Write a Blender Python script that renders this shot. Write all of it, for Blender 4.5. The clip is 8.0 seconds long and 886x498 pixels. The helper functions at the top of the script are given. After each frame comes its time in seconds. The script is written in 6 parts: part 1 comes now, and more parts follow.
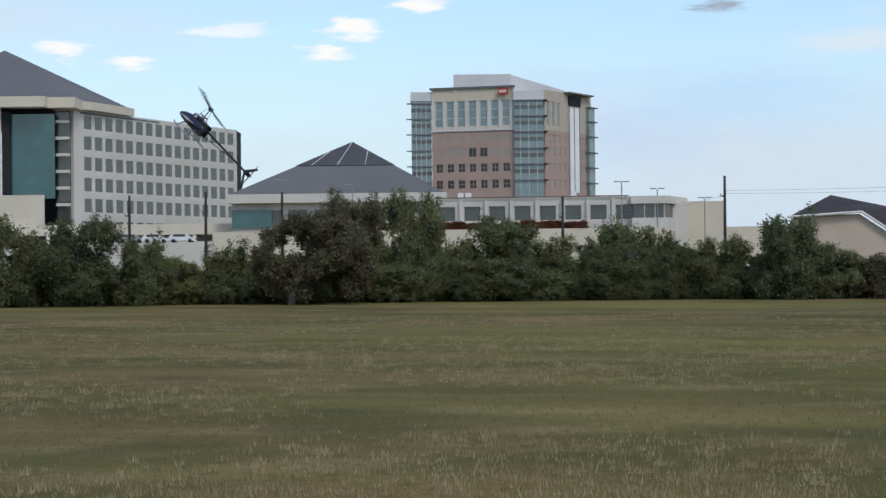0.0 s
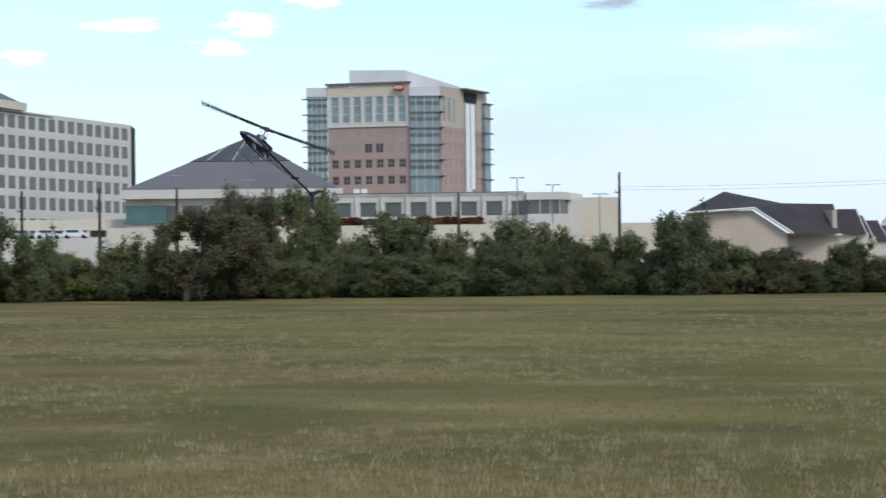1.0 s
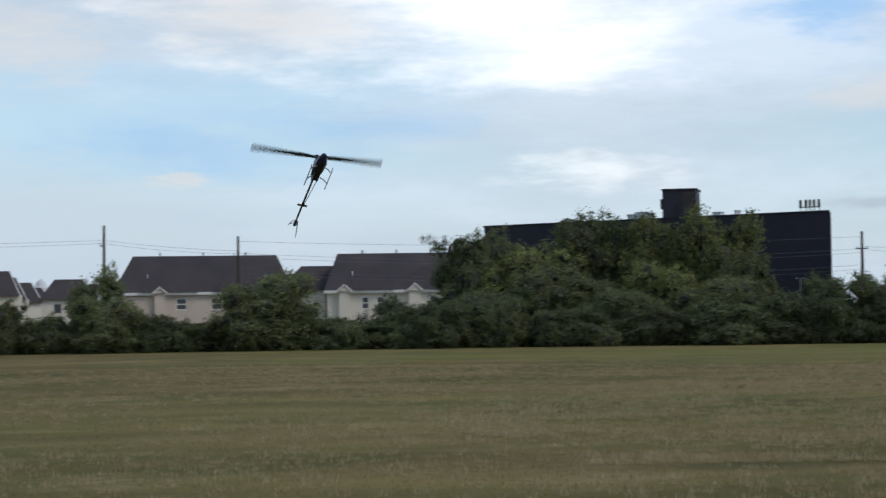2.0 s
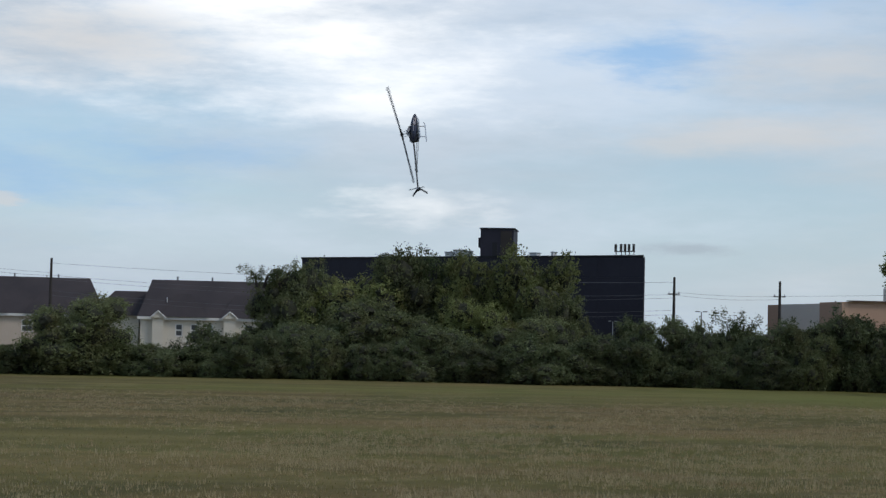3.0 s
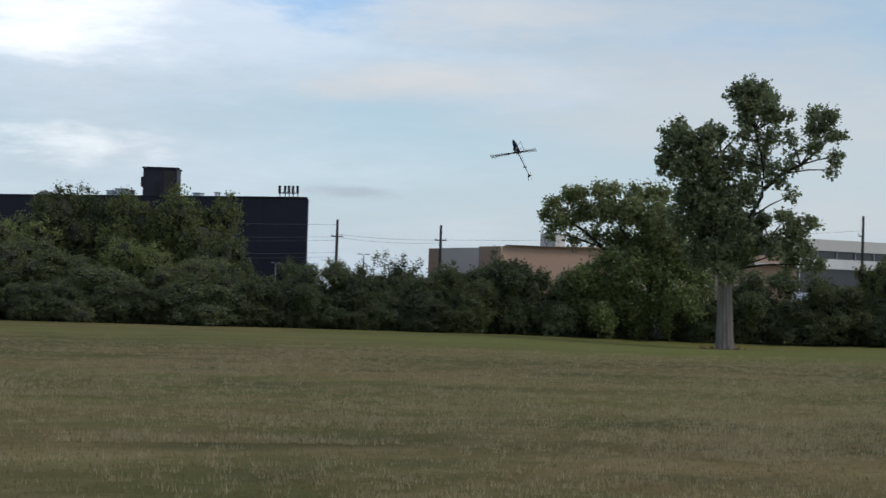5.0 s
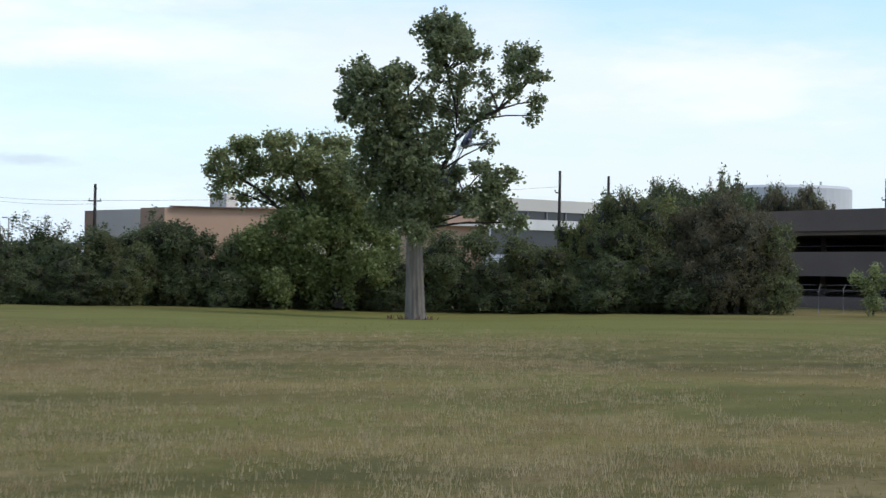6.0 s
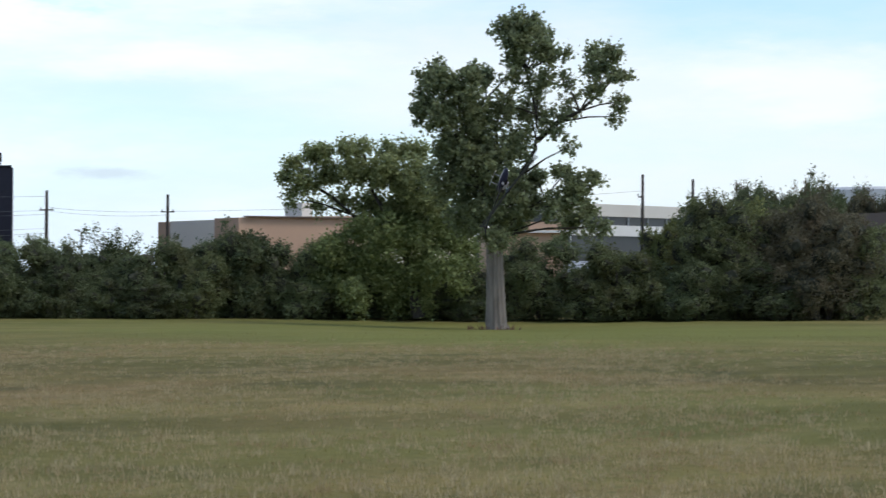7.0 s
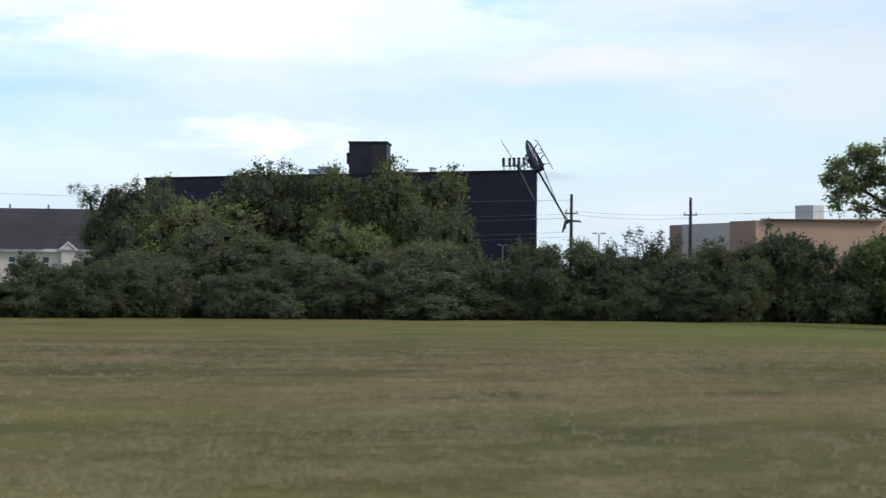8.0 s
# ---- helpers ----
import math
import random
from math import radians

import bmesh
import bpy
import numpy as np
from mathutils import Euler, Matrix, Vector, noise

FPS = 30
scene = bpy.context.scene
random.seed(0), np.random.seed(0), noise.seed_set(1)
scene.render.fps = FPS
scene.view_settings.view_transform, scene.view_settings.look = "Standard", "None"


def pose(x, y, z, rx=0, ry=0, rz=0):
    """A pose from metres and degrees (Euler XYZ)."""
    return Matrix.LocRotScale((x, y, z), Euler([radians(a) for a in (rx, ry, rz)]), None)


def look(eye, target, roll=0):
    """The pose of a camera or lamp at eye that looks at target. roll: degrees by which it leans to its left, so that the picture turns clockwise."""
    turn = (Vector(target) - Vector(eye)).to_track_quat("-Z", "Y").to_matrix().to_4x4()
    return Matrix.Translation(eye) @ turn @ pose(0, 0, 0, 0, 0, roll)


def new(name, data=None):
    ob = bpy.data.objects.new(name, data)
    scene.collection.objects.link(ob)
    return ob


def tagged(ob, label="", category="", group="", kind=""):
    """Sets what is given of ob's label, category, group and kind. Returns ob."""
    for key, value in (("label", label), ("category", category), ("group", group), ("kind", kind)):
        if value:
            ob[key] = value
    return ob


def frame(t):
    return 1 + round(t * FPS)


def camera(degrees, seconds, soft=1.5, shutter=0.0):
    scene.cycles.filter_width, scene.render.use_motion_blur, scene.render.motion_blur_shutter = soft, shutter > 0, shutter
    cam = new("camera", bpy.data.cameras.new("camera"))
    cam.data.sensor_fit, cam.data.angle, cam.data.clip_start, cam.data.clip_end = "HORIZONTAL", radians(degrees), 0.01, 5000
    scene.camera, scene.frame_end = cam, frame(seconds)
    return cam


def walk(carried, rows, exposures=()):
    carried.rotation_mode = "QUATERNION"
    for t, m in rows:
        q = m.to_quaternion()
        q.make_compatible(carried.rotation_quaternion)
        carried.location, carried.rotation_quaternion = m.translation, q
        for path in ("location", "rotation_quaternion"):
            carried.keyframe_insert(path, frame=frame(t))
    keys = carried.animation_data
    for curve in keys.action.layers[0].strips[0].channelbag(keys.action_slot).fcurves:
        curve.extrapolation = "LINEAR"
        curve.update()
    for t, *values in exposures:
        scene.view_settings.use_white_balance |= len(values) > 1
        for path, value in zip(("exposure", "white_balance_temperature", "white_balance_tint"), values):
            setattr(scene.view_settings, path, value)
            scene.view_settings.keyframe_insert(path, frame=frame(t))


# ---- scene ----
cam = camera(25.24, 8.0, soft=1.4, shutter=0.10)
EYE_Z = 1.6
# seconds, x, y, heading (degrees to the right of +y), tilt up, lean
PATH = [
    (0.0, 0.00, 0.00, -0.00, 0.56, -0.64),
    (0.3, 0.00, 0.00, -2.00, 0.55, -0.54),
    (0.5, 0.00, 0.00, -2.80, 0.67, -0.51),
    (0.8, 0.00, 0.00, -0.65, 0.52, -0.68),
    (1.0, 0.00, 0.00, 3.01, 0.41, -0.67),
    (1.2, 0.00, 0.00, 6.75, 0.82, -0.66),
    (1.5, 0.00, 0.00, 12.61, 1.51, -0.85),
    (1.7, 0.00, 0.00, 18.89, 1.52, -0.88),
    (1.8, 0.00, 0.00, 22.06, 1.54, -0.89),
    (2.0, 0.00, 0.00, 27.18, 1.90, -0.79),
    (2.2, 0.00, 0.00, 30.01, 2.06, -0.67),
    (3.3, 0.00, 0.00, 32.58, 3.01, 1.30),
    (3.5, 0.00, 0.00, 32.33, 3.35, 1.34),
    (4.0, 0.00, 0.00, 33.47, 3.57, 1.75),
    (4.5, 0.00, 0.00, 36.66, 2.56, 1.86),
    (5.0, 0.00, 0.00, 42.22, 1.44, 1.71),
    (5.2, 0.00, 0.00, 43.90, 1.03, 1.67),
    (6.3, 10.40, 9.10, 52.78, 0.87, 0.64),
    (6.5, 10.43, 9.10, 52.86, 1.02, 0.55),
    (7.0, 10.36, 9.15, 49.19, 0.89, 0.20),
    (7.2, 10.28, 9.47, 45.58, 0.85, 0.16),
    (7.5, 10.16, 9.71, 40.08, 1.03, 0.31),
    (8.0, 7.04, 12.47, 36.82, 0.90, 0.42),
]


def aim(x, y, heading, tilt, lean):
    a, e = radians(heading), radians(tilt)
    way = Vector((math.sin(a) * math.cos(e), math.cos(a) * math.cos(e), math.sin(e)))
    eye = Vector((x, y, EYE_Z))
    return look(eye, eye + way, lean)


walk(cam, [(r[0], aim(*r[1:])) for r in PATH],
     exposures=[(0.0, -0.3), (0.5, 0.05), (1.0, 0.05), (1.5, -0.15), (2.0, -0.45), (2.2, -0.5), (3.3, -0.7), (4.0, -0.82), (4.5, -0.84), (5.0, -0.55), (5.2, -0.42), (6.3, 0.12), (7.0, 0.08), (8.0, -0.08)])

# ---------------------------------------------------------------- light
SUN_AZ, SUN_EL = 152.0, 46.0


def build_world():
    world = bpy.data.worlds.new("sky")
    scene.world = world
    world.use_nodes = True
    nt = world.node_tree
    nt.nodes.clear()
    N, K = nt.nodes.new, nt.links.new
    out, bg = N("ShaderNodeOutputWorld"), N("ShaderNodeBackground")
    sky = N("ShaderNodeTexSky")
    sky.sky_type, sky.sun_disc = "NISHITA", False
    sky.sun_elevation, sky.sun_rotation = radians(SUN_EL), radians(SUN_AZ)
    sky.air_density, sky.dust_density, sky.ozone_density = 1.0, 0.6, 1.6
    dim = N("ShaderNodeMix")
    dim.data_type, dim.blend_type = "RGBA", "MULTIPLY"
    dim.inputs[0].default_value = 1.0
    K(sky.outputs[0], dim.inputs[6])
    dim.inputs[7].default_value = (0.167, 0.184, 0.194, 1)
    tc = N("ShaderNodeTexCoord")
    mp = N("ShaderNodeMapping")
    mp.inputs["Scale"].default_value = (1.0, 1.0, 4.2)
    mp.inputs["Location"].default_value = (0.35, 0.1, 0.0)
    K(tc.outputs["Generated"], mp.inputs[0])
    big = N("ShaderNodeTexNoise")
    big.inputs["Scale"].default_value, big.inputs["Detail"].default_value, big.inputs["Roughness"].default_value = 2.6, 7, 0.55
    K(mp.outputs[0], big.inputs["Vector"])
    ramp = N("ShaderNodeValToRGB")
    ramp.color_ramp.elements[0].position, ramp.color_ramp.elements[1].position = 0.44, 0.72
    K(big.outputs[0], ramp.inputs[0])
    mix = N("ShaderNodeMix")
    mix.data_type = "RGBA"
    K(ramp.outputs[0], mix.inputs[0])
    K(dim.outputs[2], mix.inputs[6])
    mix.inputs[7].default_value = (0.88, 0.91, 0.96, 1)
    last = mix.outputs[2]
    # pale haze towards the horizon
    sep = N("ShaderNodeSeparateXYZ")
    K(tc.outputs["Generated"], sep.inputs[0])
    low = N("ShaderNodeMapRange")
    low.inputs[1].default_value, low.inputs[2].default_value = 0.0, 0.16
    low.inputs[3].default_value, low.inputs[4].default_value = 0.88, 0.0
    K(sep.outputs[2], low.inputs[0])
    hz = N("ShaderNodeMix")
    hz.data_type = "RGBA"
    K(low.outputs[0], hz.inputs[0])
    K(last, hz.inputs[6])
    hz.inputs[7].default_value = (0.715, 0.865, 1.07, 1)
    last = hz.outputs[2]
    # clouds that stand out: heading, elevation, half width, half height, colour, density
    white, pale, grey, blue = (1.02, 1.02, 1.03), (0.78, 0.84, 0.90), (0.42, 0.46, 0.56), (0.40, 0.76, 1.25)
    puff = (1.25, 1.22, 1.18)
    bright, veil = (1.9, 1.9, 1.9), (1.12, 1.26, 1.45)
    CLOUDS = [
            (35.0, 8.5, 17.0, 8.0, veil, 0.75), (27.0, 10.0, 10.0, 3.2, bright, 0.9), (30.0, 7.2, 5.0, 1.5, bright, 0.6), (38.6, 8.6, 3.6, 1.1, blue, 0.75), (42.0, 10.4, 3.5, 0.9, blue, 0.7),
            (21.5, 4.6, 7.0, 1.9, blue, 0.5), (7.0, 4.6, 8.0, 2.4, blue, 0.3), (12.0, 6.3, 3.5, 0.5, white, 0.5), (32.0, 4.2, 3.2, 0.7, bright, 0.45), (15.0, 7.9, 4.0, 1.4, white, 0.7), (22.0, 8.6, 4.5, 1.3, white, 0.7),
            (19.6, 4.0, 1.2, 0.35, white, 0.6), (39.5, 3.0, 1.7, 0.3, grey, 0.35), (42.0, 6.2, 7.0, 0.9, white, 0.7), (50.5, 7.4, 3.5, 1.2, blue, 0.35),
            (54.0, 5.5, 16.0, 7.0, (0.93, 0.95, 0.97), 0.6), (60.0, 5.4, 6.0, 1.7, white, 0.6), (44.0, 8.2, 5.0, 0.9, white, 0.5)]
    for az, el, w, h, tint, dense in CLOUDS + [
(-2.5, 6.95, 1.2, 0.5, puff, 0.95), (-3.35, 6.3, 1.05, 0.5, puff, 0.9), (-10.8, 6.3, 1.2, 0.5, puff, 0.95), (-9.0, 5.95, 1.1, 0.4, puff, 0.9),
            (-0.6, 7.65, 1.1, 0.45, puff, 0.9), (-6.0, 6.9, 1.6, 0.3, puff, 0.6), (7.9, 7.42, 1.5, 0.36, grey, 0.9)]:
        a, e = radians(az), radians(el)
        d = (math.sin(a) * math.cos(e), math.cos(a) * math.cos(e), math.sin(e))
        sub = N("ShaderNodeVectorMath")
        sub.operation = "SUBTRACT"
        nrm = N("ShaderNodeVectorMath")
        nrm.operation = "NORMALIZE"
        K(tc.outputs["Generated"], nrm.inputs[0])
        K(nrm.outputs[0], sub.inputs[0])
        sub.inputs[1].default_value = d
        rot = N("ShaderNodeVectorRotate")
        rot.rotation_type = "Z_AXIS"
        rot.inputs["Angle"].default_value = a
        K(sub.outputs[0], rot.inputs["Vector"])
        scl = N("ShaderNodeVectorMath")
        scl.operation = "MULTIPLY"
        K(rot.outputs[0], scl.inputs[0])
        scl.inputs[1].default_value = (1 / radians(w), 3.0, 1 / radians(h))
        wob = N("ShaderNodeTexNoise")
        wob.inputs["Scale"].default_value, wob.inputs["Detail"].default_value = 75 / (1 + w), 8
        wob.inputs["Roughness"].default_value = 0.62
        K(mp.outputs[0], wob.inputs["Vector"])
        ln = N("ShaderNodeVectorMath")
        ln.operation = "LENGTH"
        K(scl.outputs[0], ln.inputs[0])
        add = N("ShaderNodeMath")
        add.operation = "MULTIPLY_ADD"
        K(wob.outputs[0], add.inputs[0])
        add.inputs[1].default_value = 2.6
        K(ln.outputs["Value"], add.inputs[2])
        fall = N("ShaderNodeMapRange")
        fall.inputs[1].default_value, fall.inputs[2].default_value = (2.1, 1.5) if w < 1.7 else (2.35, 1.15)
        fall.interpolation_type = "SMOOTHSTEP"
        K(add.outputs[0], fall.inputs[0])
        m2 = N("ShaderNodeMix")
        m2.data_type = "RGBA"
        thin = N("ShaderNodeMath")
        thin.operation = "MULTIPLY"
        K(fall.outputs[0], thin.inputs[0])
        thin.inputs[1].default_value = dense
        K(thin.outputs[0], m2.inputs[0])
        K(last, m2.inputs[6])
        m2.inputs[7].default_value = (*tint, 1)
        last = m2.outputs[2]
    K(last, bg.inputs[0])
    bg.inputs[1].default_value = 1.0
    K(bg.outputs[0], out.inputs[0])
    lamp = bpy.data.lights.new("sun", "SUN")
    lamp.energy, lamp.angle, lamp.color = 1.5, radians(14), (1.0, 0.95, 0.87)
    a, e = radians(SUN_AZ), radians(SUN_EL)
    d = Vector((math.sin(a) * math.cos(e), math.cos(a) * math.cos(e), math.sin(e)))
    new("sun", lamp).matrix_world = look(d * 50, (0, 0, 0))


build_world()

# ---------------------------------------------------------------- materials


def mat(name, c1, c2=None, rough=0.8, scale=0.5, fine=12.0, metal=0.0, bump=0.15, spec=0.4, local=False, stretch=(1, 1, 1)):
    """Two scales of noise between two colours, with a fine relief."""
    m = bpy.data.materials.new(name)
    m.use_nodes = True
    nt = m.node_tree
    N, K = nt.nodes.new, nt.links.new
    b = nt.nodes["Principled BSDF"]
    c2 = c2 or tuple(v * 0.78 for v in c1)
    if local:
        src = N("ShaderNodeTexCoord").outputs["Object"]
    else:
        src = N("ShaderNodeNewGeometry").outputs["Position"]
    mp = N("ShaderNodeMapping")
    mp.inputs["Scale"].default_value = stretch
    K(src, mp.inputs[0])
    n1, n2 = N("ShaderNodeTexNoise"), N("ShaderNodeTexNoise")
    for n, s, d in ((n1, scale, 5), (n2, fine, 4)):
        n.inputs["Scale"].default_value, n.inputs["Detail"].default_value = s, d
        K(mp.outputs[0], n.inputs["Vector"])
    mul = N("ShaderNodeMath")
    mul.operation = "MULTIPLY_ADD"
    K(n2.outputs[0], mul.inputs[0])
    mul.inputs[1].default_value = 0.35
    K(n1.outputs[0], mul.inputs[2])
    mr = N("ShaderNodeMapRange")
    mr.inputs[1].default_value, mr.inputs[2].default_value = 0.45, 0.95
    K(mul.outputs[0], mr.inputs[0])
    mix = N("ShaderNodeMix")
    mix.data_type = "RGBA"
    K(mr.outputs[0], mix.inputs[0])
    mix.inputs[6].default_value, mix.inputs[7].default_value = (*c1, 1), (*c2, 1)
    K(mix.outputs[2], b.inputs["Base Color"])
    b.inputs["Roughness"].default_value, b.inputs["Metallic"].default_value = rough, metal
    b.inputs["Specular IOR Level"].default_value = spec
    if bump:
        bp = N("ShaderNodeBump")
        bp.inputs["Strength"].default_value, bp.inputs["Distance"].default_value = bump, 0.02
        K(n2.outputs[0], bp.inputs["Height"])
        K(bp.outputs[0], b.inputs["Normal"])
    return m


def leaf_mat(name, dark, light, glow=0.25, brown=0.75):
    m = bpy.data.materials.new(name)
    m.use_nodes = True
    nt = m.node_tree
    N, K = nt.nodes.new, nt.links.new
    nt.nodes.remove(nt.nodes["Principled BSDF"])
    out = nt.nodes["Material Output"]
    geo, inf = N("ShaderNodeNewGeometry"), N("ShaderNodeObjectInfo")
    mix = N("ShaderNodeMix")
    mix.data_type = "RGBA"
    K(geo.outputs["Random Per Island"], mix.inputs[0])
    mix.inputs[6].default_value, mix.inputs[7].default_value = (*dark, 1), (*light, 1)
    hsv = N("ShaderNodeHueSaturation")
    v = N("ShaderNodeMapRange")
    v.inputs[3].default_value, v.inputs[4].default_value = 0.75, 1.3
    K(inf.outputs["Random"], v.inputs[0])
    K(v.outputs[0], hsv.inputs["Value"])
    # bunches differ in tone, and whole sprays turn olive brown
    spot, tone = N("ShaderNodeTexNoise"), N("ShaderNodeMapRange")
    spot.inputs["Scale"].default_value, spot.inputs["Detail"].default_value = 0.9, 4
    K(geo.outputs["Position"], spot.inputs["Vector"])
    tone.inputs[1].default_value, tone.inputs[2].default_value = 0.48, 0.72
    tone.inputs[3].default_value, tone.inputs[4].default_value = 0.0, brown
    K(spot.outputs[0], tone.inputs[0])
    dry = N("ShaderNodeMix")
    dry.data_type = "RGBA"
    K(tone.outputs[0], dry.inputs[0])
    K(mix.outputs[2], dry.inputs[6])
    dry.inputs[7].default_value = (dark[0] * 1.05, dark[1] * 0.82, dark[2] * 0.85, 1)
    K(dry.outputs[2], hsv.inputs["Color"])
    dif, tra, glo, m1, m2 = N("ShaderNodeBsdfDiffuse"), N("ShaderNodeBsdfTranslucent"), N("ShaderNodeBsdfGlossy"), N("ShaderNodeMixShader"), N("ShaderNodeMixShader")
    K(hsv.outputs[0], dif.inputs[0])
    K(hsv.outputs[0], tra.inputs[0])
    glo.inputs["Roughness"].default_value = 0.55
    m1.inputs[0].default_value, m2.inputs[0].default_value = glow, 0.015
    K(dif.outputs[0], m1.inputs[1])
    K(tra.outputs[0], m1.inputs[2])
    K(m1.outputs[0], m2.inputs[1])
    K(glo.outputs[0], m2.inputs[2])
    K(m2.outputs[0], out.inputs[0])
    return m


def glass_mat(name, tint, rough=0.08, scale=0.3):
    """Coated office glazing: dark, mirror-like, slightly uneven."""
    m = mat(name, tint, tuple(v * 0.6 for v in tint), rough=rough, scale=scale, fine=3.0, bump=0.0, spec=0.9)
    return m


